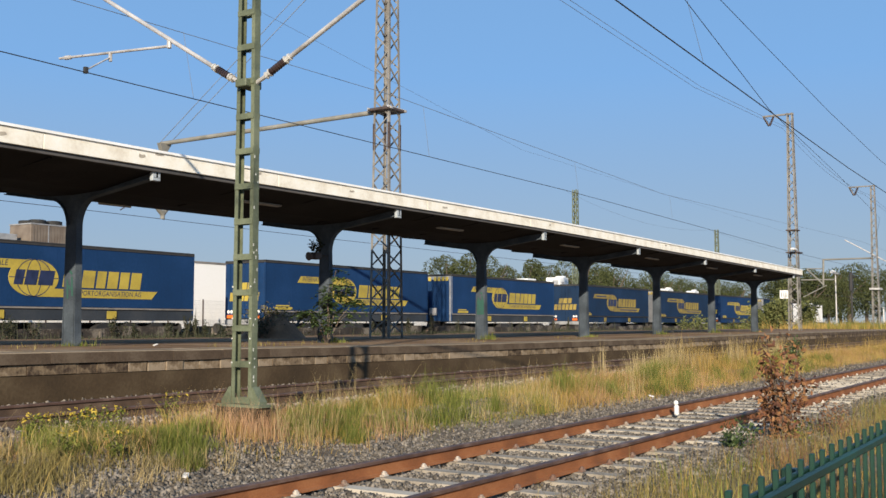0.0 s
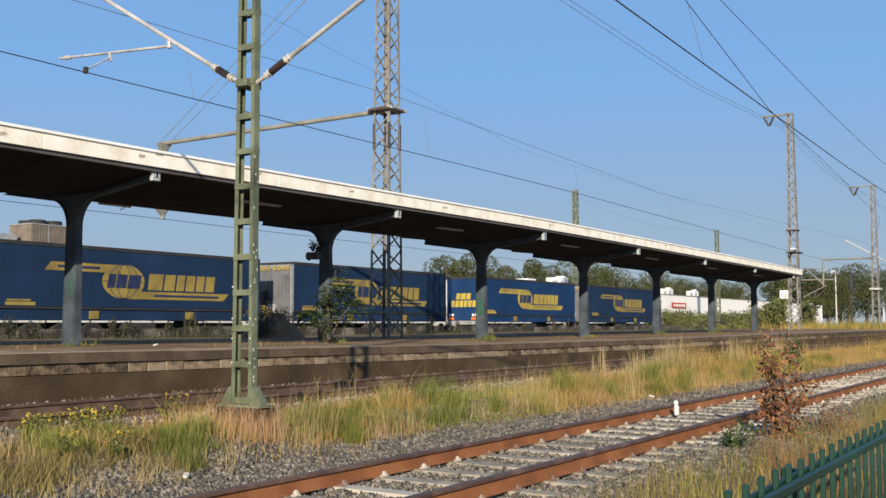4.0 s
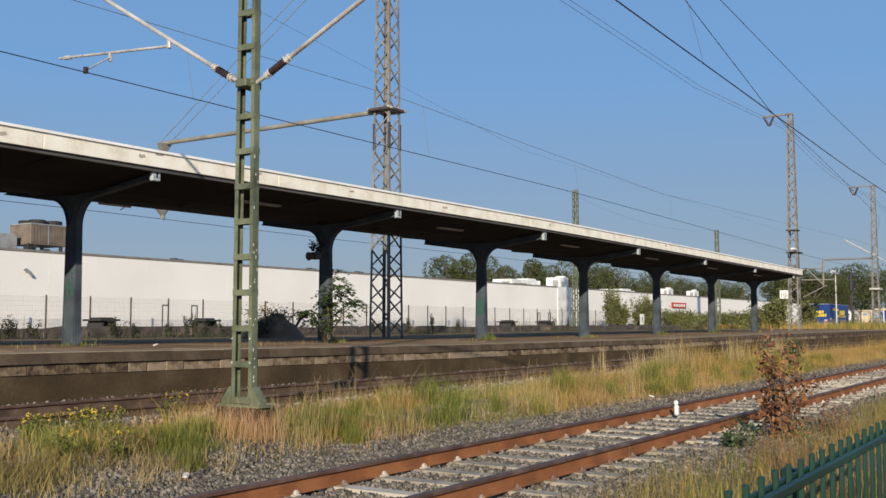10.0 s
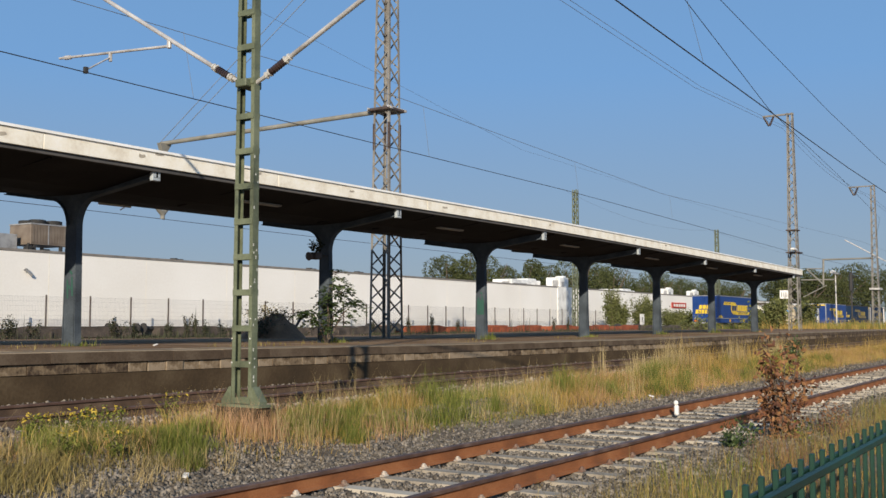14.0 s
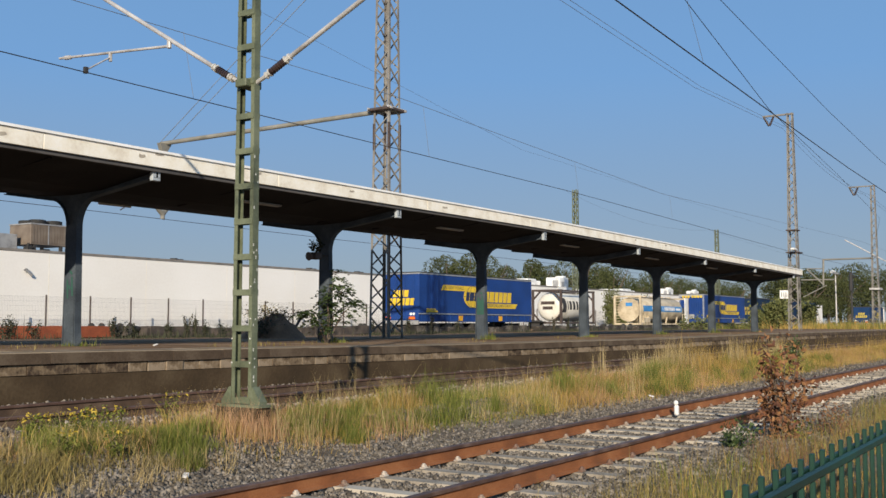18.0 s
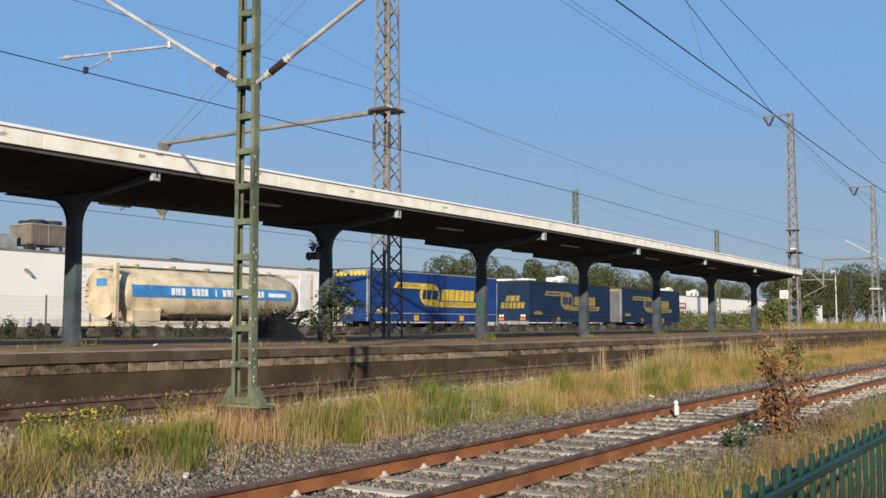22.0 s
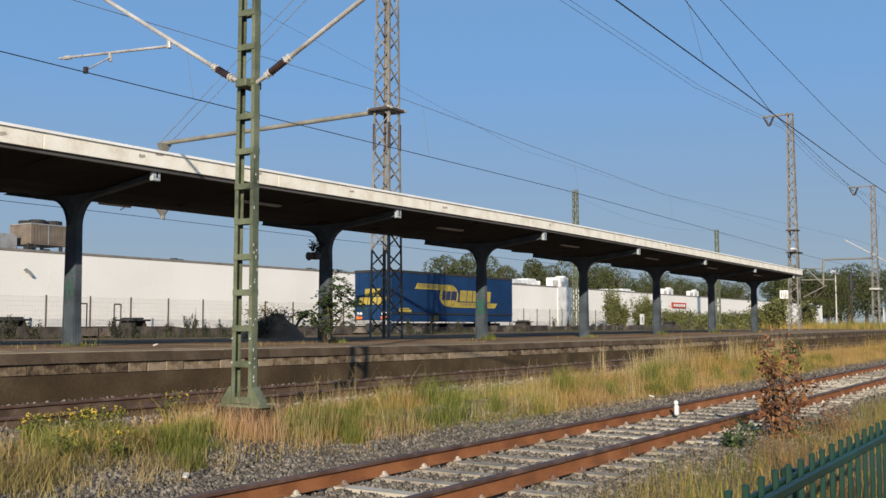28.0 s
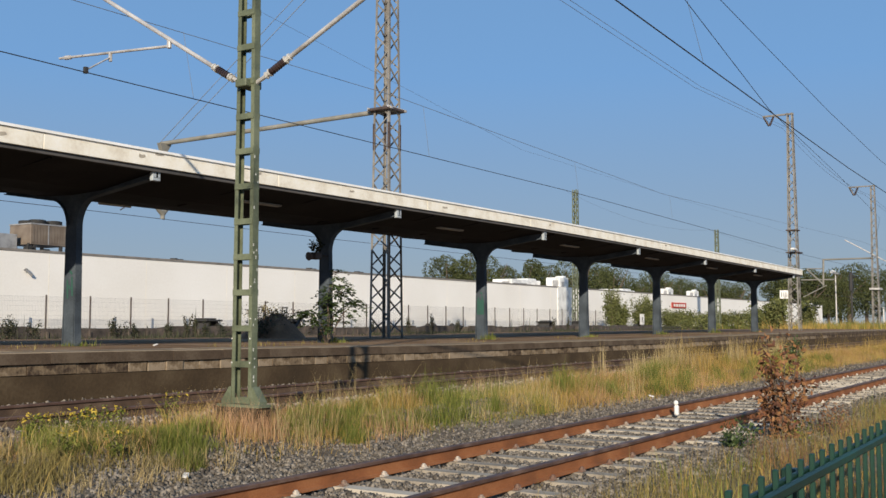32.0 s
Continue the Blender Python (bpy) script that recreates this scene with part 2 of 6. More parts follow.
M_WEED_DARK = material("dark_weeds", (0.028, 0.0336, 0.0144), 0.8, dark=(0.0128, 0.016, 0.008), light=(0.056, 0.06, 0.028), scale=0.8, grain=6, bump=0.0, island=0.8, amount=0.8)
M_DARKSOIL = material("dark_earth", (0.17, 0.092, 0.048), 0.95, dark=(0.07, 0.04, 0.023), light=(0.27, 0.16, 0.09), scale=2.5, grain=14, bump=0.9, amount=0.7)

# ---- building blocks


def box(bm, x0, x1, y0, y1, z0, z1, bevel=0.0):
    vs = [bm.verts.new((x, y, z)) for x in (x0, x1) for y in (y0, y1) for z in (z0, z1)]
    fs = [bm.faces.new([vs[i] for i in q]) for q in ((0, 1, 3, 2), (4, 6, 7, 5), (0, 4, 5, 1), (2, 3, 7, 6), (0, 2, 6, 4), (1, 5, 7, 3))]
    if bevel:
        es = list({e for f in fs for e in f.edges})
        bmesh.ops.bevel(bm, geom=es, offset=bevel, segments=1, affect="EDGES", profile=0.5)
    return bm


def tube(bm, p, q, r, n=8, r2=None):
    """A round bar from p to q, radius r to r2."""
    p, q = Vector(p), Vector(q)
    d = (q - p).normalized()
    s = d.orthogonal().normalized()
    t = d.cross(s)
    r2 = r if r2 is None else r2
    a, b = [], []
    for i in range(n):
        w = s * math.cos(2 * math.pi * i / n) + t * math.sin(2 * math.pi * i / n)
        a.append(bm.verts.new(p + w * r)), b.append(bm.verts.new(q + w * r2))
    for i in range(n):
        bm.faces.new((a[i], a[(i + 1) % n], b[(i + 1) % n], b[i]))
    bm.faces.new(a[::-1]), bm.faces.new(b)
    return bm


def bar(bm, p, q, w, h, up=(0, 0, 1)):
    """A flat bar from p to q, w across and h along up."""
    p, q, up = Vector(p), Vector(q), Vector(up)
    d = (q - p).normalized()
    s = d.cross(up).normalized()
    u = s.cross(d).normalized()
    vs = [bm.verts.new(c + s * i * w / 2 + u * j * h / 2) for c in (p, q) for i, j in ((-1, -1), (1, -1), (1, 1), (-1, 1))]
    for f in ((3, 2, 1, 0), (4, 5, 6, 7), (0, 1, 5, 4), (1, 2, 6, 5), (2, 3, 7, 6), (3, 0, 4, 7)):
        bm.faces.new([vs[i] for i in f])
    return bm


def prism(bm, pts, y0, y1):
    """Extrudes an outline in x, z from y0 to y1."""
    a = [bm.verts.new((x, y0, z)) for x, z in pts]
    b = [bm.verts.new((x, y1, z)) for x, z in pts]
    k = len(pts)
    bm.faces.new(a), bm.faces.new(b[::-1])
    for i in range(k):
        bm.faces.new((a[(i + 1) % k], a[i], b[i], b[(i + 1) % k]))
    return bm


def extrude_x(bm, pts, x0, x1):
    """Extrudes an outline in y, z from x0 to x1."""
    a = [bm.verts.new((x0, y, z)) for y, z in pts]
    b = [bm.verts.new((x1, y, z)) for y, z in pts]
    k = len(pts)
    bm.faces.new(a[::-1]), bm.faces.new(b)
    for i in range(k):
        bm.faces.new((a[i], a[(i + 1) % k], b[(i + 1) % k], b[i]))
    return bm


def mesh_of(bm, mat, smooth=False):
    bmesh.ops.recalc_face_normals(bm, faces=bm.faces)
    me = bpy.data.meshes.new("mesh")
    bm.to_mesh(me)
    bm.free()
    me.materials.append(mat)
    if smooth:
        me.shade_smooth()
    return me


def part(name, bm, mat, parent, label="", at=None, smooth=False, kind=""):
    me = bm if isinstance(bm, bpy.types.Mesh) else mesh_of(bm, mat, smooth)
    ob = new(name, me)
    ob.parent = parent
    if at is not None:
        ob.matrix_basis = at
    if label:
        ob["label"] = label
    if kind:
        ob["kind"] = kind
    return ob


def thing(name, at, label, category, group="", kind=""):
    ob = new(name)
    ob.empty_display_size = 0.2
    ob.matrix_basis = at
    return tagged(ob, label, category, group, kind)


def solid(name, bm, mat, label, category="", group="", kind="", at=None, smooth=False):
    ob = new(name, bm if isinstance(bm, bpy.types.Mesh) else mesh_of(bm, mat, smooth))
    if at is not None:
        ob.matrix_basis = at
    return tagged(ob, label, category, group, kind)


B = bmesh.new


def soup(name, verts, faces, mat):
    """One mesh from arrays of corners and triangles or quads."""
    me = bpy.data.meshes.new(name)
    me.vertices.add(len(verts))
    me.vertices.foreach_set("co", np.asarray(verts, dtype=np.float32).ravel())
    faces = np.asarray(faces, dtype=np.int32)
    k = faces.shape[1]
    me.loops.add(faces.size)
    me.loops.foreach_set("vertex_index", faces.ravel())
    me.polygons.add(len(faces))
    me.polygons.foreach_set("loop_start", np.arange(0, faces.size, k, dtype=np.int32))
    me.update(calc_edges=True)
    me.materials.append(mat)
    return me

# ---- ground: one sheet to the horizon, with the beds, the platform's filling and the bank behind the far track


def ground_z(x, y):
    ys = [-400, -6, 0.0, 2.2, 3.3, 7.2, 8.0, 8.8, 9.8, 13.0, 13.4, 31.5, 31.8, 35.5, 36.5, 42, 58, 4000]
    zs = [-0.4, -0.4, -0.3, -0.3, -0.22, -0.22, -0.14, 0.06, 0.08, 0.1, 0.1, 0.1, 0.1, 0.1, 1.08, 1.06, 0.97, 0.78]
    return np.interp(y, ys, zs)


gx = np.concatenate([[-3000, -900, -250, -80], np.arange(-30, 130, 0.8), [140, 160, 200, 280, 420, 700, 1400, 4000]])
gy = np.concatenate([[-3000, -600, -100, -30, -12], np.arange(-6, 14, 0.35), np.arange(14.5, 31, 2.0), np.arange(31.2, 44, 0.4), [50, 60, 90, 150, 300, 700, 1600, 4500]])
GX, GY = np.meshgrid(gx, gy, indexing="ij")
GZ = ground_z(GX, GY)
rng = np.random.default_rng(3)
soft_area = ((GY > 7.3) & (GY < 9.9)) | (GY < 3.0) | ((GY > 36) & (GY < 42))
GZ = GZ + rng.normal(0, 0.022, GZ.shape) * soft_area
GZ = GZ - 0.5 * ((GY > 13.4) & (GY < 31.5))
nx, ny = len(gx), len(gy)
idx = np.arange(nx * ny).reshape(nx, ny)
quads = np.stack([idx[:-1, :-1], idx[1:, :-1], idx[1:, 1:], idx[:-1, 1:]], -1).reshape(-1, 4)
ground = tagged(new("ground", soup("ground", np.stack([GX, GY, GZ], -1).reshape(-1, 3), quads, M_SOIL)), "dry brown soil between and beside the tracks", "ground", kind="structure")

NEAR_RAILS, MID_RAILS, FAR_RAILS = (4.63, 6.14), (10.9, 12.41), (32.82, 34.33)
MID_Z, FAR_Z = 0.266, 0.15


def ballast_bed(name, y0, y1, z, x0, x1, label):
    bm = B()
    extrude_x(bm, [(y0 - 0.45, z - 0.45), (y0, z), (y1, z), (y1 + 0.45, z - 0.45)], x0, x1)
    return solid(name, bm, M_BALLAST_BED, label, "ballast", kind="structure")


ballast_bed("ballast_near_track", 3.45, 7.6, -0.205, -30, 260, "grey crushed-stone ballast bed under the rusty track")
ballast_bed("ballast_platform_track", 9.95, 13.12, 0.11, -30, 260, "brown-grey ballast bed along the platform")
ballast_bed("ballast_far_track", 32.05, 35.1, -0.02, -500, 520, "dark ballast bed of the far track")


def rail_profile(c, top):
    """Vignole rail in y, z, 149 mm high, its head at top."""
    half = [(0.036, 0.0), (0.036, -0.028), (0.010, -0.045), (0.009, -0.125), (0.062, -0.14), (0.062, -0.152)]
    return [(c + y, top + z) for y, z in half] + [(c - y, top + z) for y, z in reversed(half)]


def railway(name, rails, top, x0, x1, mat, headmat, label):
    tr = thing(name, pose(0, 0, 0), label, "railway track", kind="structure")
    for c in rails:
        r = part("rail", extrude_x(B(), rail_profile(c, top), x0, x1), mat, tr)
        part("rail_head", box(B(), x0, x1, c - 0.0385, c + 0.0385, top - 0.034, top + 0.004, 0.006), headmat, r)
    return tr


near_track = railway("track_near", NEAR_RAILS, 0.0, -30, 260, M_RUST, M_RAILTOP, "rusty disused railway track on pale concrete sleepers")
mid_track = railway("track_platform", MID_RAILS, MID_Z, -30, 260, M_RUST_DARK, M_RAILTOP, "dark railway track beside the platform edge")
far_track = railway("track_far", FAR_RAILS, FAR_Z, -500, 520, M_RUST_DARK, M_RAILTOP, "railway track behind the platform used by the train")


def sleeper_mesh(h=0.2):
    bm = B()
    prism(bm, [(-0.13, -h), (0.13, -h), (0.085, 0.0), (-0.085, 0.0)], -1.28, 1.28)
    return mesh_of(bm, M_SLEEPER)


SLEEPER = sleeper_mesh()
clip_bm = B()
box(clip_bm, -0.045, 0.045, -0.028, 0.028, 0, 0.02, 0.006)
tube(clip_bm, (0, 0, 0.016), (0, 0, 0.056), 0.018, 6)
tube(clip_bm, (0, 0, 0.016), (0, 0, 0.042), 0.032, 6)
CLIP = mesh_of(clip_bm, M_CLIP)
clip_rng = random.Random(5)
for i in range(-4, 236):
    x = 0.79 + 0.681 * i
    s = part("sleeper", SLEEPER, None, near_track, at=pose(x, 5.385 + clip_rng.uniform(-0.015, 0.015), -0.152, 0, 0, clip_rng.uniform(-0.6, 0.6)))
    if -2 <= i < 60:
        for c in NEAR_RAILS:
            for side in (-1, 1):
                part("rail_clip", CLIP, None, s, at=pose(0, c - 5.385 + side * 0.115, 0.0))

# ---- platform: its edge sinks a little towards the middle and rises again


def edge_dz(x):
    return float(np.interp(x, (-30, 2, 8.5, 12.7, 21, 35.7, 47, 82, 130), (0.03, 0.03, 0.0, -0.03, -0.085, -0.12, -0.07, -0.03, -0.03)))


def long_strip(bm, y0, y1, z0, z1, xs, follow_bottom=False):
    """A beam along x whose top follows the platform's edge."""
    rows = []
    for x in xs:
        d = edge_dz(x)
        zb = z0 + (d if follow_bottom else 0)
        rows.append([bm.verts.new(c) for c in ((x, y0, zb), (x, y1, zb), (x, y1, z1 + d), (x, y0, z1 + d))])
    for a, b in zip(rows, rows[1:]):
        for k in range(4):
            bm.faces.new((a[k], a[(k + 1) % 4], b[(k + 1) % 4], b[k]))
    bm.faces.new(rows[0][::-1]), bm.faces.new(rows[-1])
    return bm


plat = thing("platform", pose(0, 0, 0), "old island platform with stained stone face and asphalt top", "platform", kind="structure")
PX0, PX1 = -30, 130
P_XS = list(np.arange(-30, 60, 2.0)) + [60, 77, 100, 130]
part("core", long_strip(B(), 13.62, 31.4, 0.0, 0.92, P_XS), M_PLINTH, plat)
part("asphalt_top", long_strip(B(), 14.56, 18.3, 0.925, 0.95, P_XS, True), M_ASPHALT, plat, "dusty tan platform surface")
part("asphalt_top", long_strip(B(), 18.303, 31.2, 0.925, 0.95, P_XS, True), M_ASPHALT_DARK, plat, "worn dark asphalt")
part("plinth", long_strip(B(), 13.19, 13.615, -0.15, 0.608, P_XS), M_PLINTH, plat, "stained concrete plinth")
# added dark sheet, so the gaps between the blocks look shaded
part("block_backing", long_strip(B(), 13.45, 13.616, 0.613, 0.915, P_XS, True), M_DARK, plat, "dark sheet painting the shade between the stone blocks")
SLAB_W = 1.2
slab_bm = B()
box(slab_bm, -SLAB_W / 2 + 0.003, SLAB_W / 2 - 0.003, 13.24, 14.55, -0.158, 0.002, 0.012)
SLAB = mesh_of(slab_bm, M_SLAB)
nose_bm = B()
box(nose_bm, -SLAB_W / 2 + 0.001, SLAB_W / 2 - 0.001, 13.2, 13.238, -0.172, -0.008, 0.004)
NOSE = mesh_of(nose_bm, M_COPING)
edge_rng = random.Random(11)
for i in range(int((PX1 + 6) / SLAB_W)):
    x = -6 + SLAB_W * (i + 0.5)
    tilt = math.degrees(math.atan((edge_dz(x + 0.6) - edge_dz(x - 0.6)) / 1.2))
    sl = part("coping_slab", SLAB, None, plat, at=pose(x, 0, 0.953 + edge_dz(x) + edge_rng.uniform(-0.003, 0.003), 0, -tilt, 0))
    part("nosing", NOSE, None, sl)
BLOCKS = []
for w in (0.38, 0.5, 0.62, 0.74, 0.86):
    b_bm = B()
    box(b_bm, -w / 2 + 0.003, w / 2 - 0.003, 13.236, 13.449, 0.0, 0.182, 0.006)
    BLOCKS.append((w, mesh_of(b_bm, M_BLOCK)))
x, count = 1.0, 0
far_blocks = B()
while x < 118:
    w, me = edge_rng.choice(BLOCKS)
    if x < 62:
        part("stone_block", me, None, plat, at=pose(x + w / 2, edge_rng.uniform(-0.012, 0.014), 0.613 + edge_dz(x), 0, 0, 0))
    else:
        zz = 0.613 + edge_dz(x)
        box(far_blocks, x + 0.007, x + w - 0.007, 13.236, 13.449, zz, zz + 0.176)
    x += w + (0.025 if edge_rng.random() < 0.1 else 0.0)
part("distant_stone_blocks", far_blocks, M_BLOCK, plat, kind="stuff")
# ---- canopy over the platform
CAN_X0, CAN_X1 = -19.28, 65.0
POSTS_X = [13.4 + 8.33 * i for i in range(-3, 7)]
canopy = thing("platform_canopy", pose(0, 17.9, 0.95), "long station canopy with cream fascia and dark soffit on steel posts", "canopy")
CY = 17.9
NEAR_E, FAR_E = 15.25, 21.4


def cbox(x0, x1, y0, y1, z0, z1, bevel=0.0):
    return box(B(), x0, x1, y0 - CY, y1 - CY, z0 - 0.95, z1 - 0.95, bevel)




def bow(x):
    """The canopy rises a little towards its middle."""
    return float(np.interp(x, (-20, 8, 14, 21, 30, 38, 50, 65.1), (-0.04, -0.02, 0.0, 0.05, 0.11, 0.1, 0.06, 0.0)))


def canopy_part(name, bm, mat, label=""):
    for v in bm.verts:
        v.co.z += bow(v.co.x)
    return part(name, bm, mat, canopy, label)


BAYS = [CAN_X0] + POSTS_X[1:] + [CAN_X1]
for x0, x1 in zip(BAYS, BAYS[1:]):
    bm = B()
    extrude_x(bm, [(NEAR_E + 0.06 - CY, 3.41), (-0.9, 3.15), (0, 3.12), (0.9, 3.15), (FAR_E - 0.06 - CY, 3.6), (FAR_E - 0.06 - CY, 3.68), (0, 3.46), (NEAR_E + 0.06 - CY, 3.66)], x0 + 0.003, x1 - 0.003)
    canopy_part("soffit", bm, M_SOFFIT, "boarded soffit, near-black with the shade in its colour")
    bm = B()
    extrude_x(bm, [(NEAR_E + 0.05 - CY, 3.665), (0, 3.465), (FAR_E - 0.05 - CY, 3.685), (FAR_E - 0.05 - CY, 3.73), (0, 3.52), (NEAR_E + 0.05 - CY, 3.71)], x0 + 0.002, x1 - 0.002)
    canopy_part("roof", bm, M_ROOF, "grey felt roof")
    canopy_part("fascia_cap", cbox(x0, x1, NEAR_E - 0.035, NEAR_E + 0.12, 4.707, 4.755), M_ROOF_STRIP, "white roof edge strip")
    canopy_part("lower_trim", cbox(x0, x1, NEAR_E + 0.05, NEAR_E + 0.13, 4.345, 4.425), M_SOFFIT_EDGE, "grey edge board")
    bm = B()
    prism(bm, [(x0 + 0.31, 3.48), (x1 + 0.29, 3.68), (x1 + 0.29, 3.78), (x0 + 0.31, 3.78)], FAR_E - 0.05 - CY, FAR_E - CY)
    canopy_part("rear_gutter_board", bm, M_SOFFIT, "sloping gutter board, near-black with the shade in its colour")
for i in range(14):
    x = CAN_X0 + 6.02 * i
    canopy_part("fascia", cbox(x + 0.006, x + 6.014, NEAR_E, NEAR_E + 0.045, 4.42, 4.705, 0.006), M_FASCIA, "cream fascia board, stained")
canopy_part("end_fascia", cbox(CAN_X1, CAN_X1 + 0.045, NEAR_E, FAR_E, 4.43, 4.705), M_FASCIA)
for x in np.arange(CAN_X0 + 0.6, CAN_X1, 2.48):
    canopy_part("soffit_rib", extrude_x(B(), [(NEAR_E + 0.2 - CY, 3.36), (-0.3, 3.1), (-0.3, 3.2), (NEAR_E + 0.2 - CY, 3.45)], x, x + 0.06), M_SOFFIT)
for x in POSTS_X[:-1]:
    canopy_part("strip_light", box(B(), x + 3.4, x + 4.75, -1.6, -1.42, 3.2, 3.25, 0.015), M_LAMP_OFF, "unlit fluorescent strip light")


canopy_part("rear_board", cbox(16.85, 17.9, FAR_E + 0.004, FAR_E + 0.03, 4.42, 4.52), M_WHITE_METAL, "pale board on the rear edge")
peel_rng = random.Random(17)
for x in (9.9, 12.9, 13.3, 16.1, 19.4, 23.6, 30.2, 37.7, 41.0):
    w, h = peel_rng.uniform(0.12, 0.3), peel_rng.uniform(0.04, 0.09)
    z = 4.70 - peel_rng.uniform(0.0, 0.1) - h
    pts = [(x + w * u, z - 0.95 + h * v) for u, v in ((0, 0.25), (0.3, 0.0), (0.7, 0.15), (1, 0.5), (0.85, 1), (0.4, 0.85), (0.1, 1))]
    canopy_part("bare_patch", prism(B(), pts, NEAR_E - 0.003 - CY, NEAR_E - 0.001 - CY), M_ROOF, "bare patch where the cream paint has peeled")


def post_mesh():
    """One steel post that spreads into two curved arms."""
    bm = B()
    right = [(0.2, -0.16), (0.15, 2.45)]
    for k in range(1, 9):
        w = math.pi / 2 * k / 8
        right.append((0.15 + 0.57 * (1 - math.cos(w)), 2.45 + 0.6 * math.sin(w)))
    right += [(2.36, 3.29), (2.36, 3.45)]
    left = [(-y - (0.13 if y > 2 else 0), z) for y, z in right]
    prof = right + [(0, 3.3)] + left[::-1]
    extrude_x(bm, prof, -0.02, 0.02)
    for s in (1, -1):
        edge = right if s > 0 else left
        for (y0, z0), (y1, z1) in zip(edge[:-1], edge[1:-1]):
            bar(bm, (0, y0, z0), (0, y1, z1), 0.16, 0.025, (0, z1 - z0, -(y1 - y0)))
    for s in (-1, 1):
        box(bm, s * 0.07 - 0.01, s * 0.07 + 0.01, -0.155, 0.155, -0.16, 2.48)
    return mesh_of(bm, M_CANOPY_STEEL)


POST = post_mesh()
for x in POSTS_X:
    p = part("post", POST, None, canopy, "blue-grey painted steel post with curved arms", at=pose(x + (-0.06 if x == POSTS_X[4] else 0.05), -0.06, 0))
    part("bracket_tip", box(B(), -0.11, 0.09, -2.49, -2.40, 3.22, 3.5, 0.01), M_BRACKET_TIP, p, "pale steel bracket end")
    if x in (POSTS_X[3], POSTS_X[5]):
        bm = B()
        for y0, y1, z0, z1 in ((-0.1, -0.04, 1.0, 1.4), (-0.04, 0.05, 1.14, 1.22), (0.05, 0.1, 0.95, 1.34), (-0.08, 0.02, 1.45, 1.52)):
            bar(bm, (-0.0845, y0, z0), (-0.0845, y1 - 0.03, z1), 0.003, 0.05)
        part("graffiti_patch", bm, M_GRAFFITI, p, "green painted scrawl")
        if x == POSTS_X[5]:
            part("painted_patch", box(B(), -0.0835, -0.0815, -0.14, 0.13, 0.75, 1.25), M_GRAFFITI, p, "dull green painted patch")

# ---- green overhead-line mast


MAST_Z0 = 0.13


def flat_mast(at, h, label):
    t = thing("catenary_mast", at, label, "mast", "overhead line masts")
    w0, w1 = 0.172, 0.132
    TURN = pose(0, 0, 0, 0, 0, -90)
    for s in (-1, 1):
        prof = [(0.0, -0.05), (0.0, 0.05), (-0.058, 0.05), (-0.058, 0.042), (-0.01, 0.042), (-0.01, -0.042), (-0.058, -0.042), (-0.058, -0.05)]
        bm = B()
        lo = [bm.verts.new((s * (w0 + a), b, 0)) for a, b in prof]
        hi = [bm.verts.new((s * (w1 + a), b, h)) for a, b in prof]
        for k in range(8):
            bm.faces.new((lo[k], lo[(k + 1) % 8], hi[(k + 1) % 8], hi[k]))
        bm.faces.new(lo[::-1]), bm.faces.new(hi)
        part("channel", bm, M_GREEN_MAST, t, at=TURN)
    n = int(h / 0.449)
    for k in range(n):
        z = MAST_Z0 + k * 0.449
        w = w0 + (w1 - w0) * z / h
        for d in (-1, 1):
            part("batten", box(B(), -w + 0.004, w - 0.004, d * 0.056 - 0.006, d * 0.056 + 0.006, z - 0.037, z + 0.037), M_GREEN_MAST, t, at=TURN)
    for s in (-1, 1):
        bm = B()
        prism(bm, [(s * 0.16, 0.085), (s * 0.33, 0.085), (s * 0.33, 0.12), (s * 0.2, 0.3), (s * 0.16, 0.3)], -0.062, 0.062)
        part("gusset", bm, M_GREEN_MAST, t, at=TURN)
    for z in (0.6, 0.9, 1.15, 1.55):
        for s in (-1, 1):
            part("bolt_head", tube(B(), (s * (w0 - 0.02), -0.0625, z), (s * (w0 - 0.02), -0.07, z), 0.011, 6), M_PEEL, t, at=TURN)
    g = random.Random(9)
    for k in range(18):
        z, y = g.uniform(0.3, 3.2), g.uniform(-0.042, 0.036)
        w = w0 + (w1 - w0) * z / h
        part("paint_flake", box(B(), w + 0.0005, w + 0.002, y - g.uniform(0.004, 0.012), y + 0.008, z - g.uniform(0.006, 0.02), z + g.uniform(0.006, 0.03)), M_PEEL, t, at=TURN)
    part("base_plate", box(B(), -0.36, 0.36, -0.11, 0.11, 0.05, 0.084), M_GREEN_MAST, t, at=TURN)
    part("foundation", box(B(), -0.34, 0.34, -0.16, 0.16, -0.8, 0.049, 0.03), M_PLINTH, t, at=TURN)
    return t


mast = flat_mast(pose(9.35, 9.0, 0.29), 8.65, "green steel mast of two channels with cross battens")


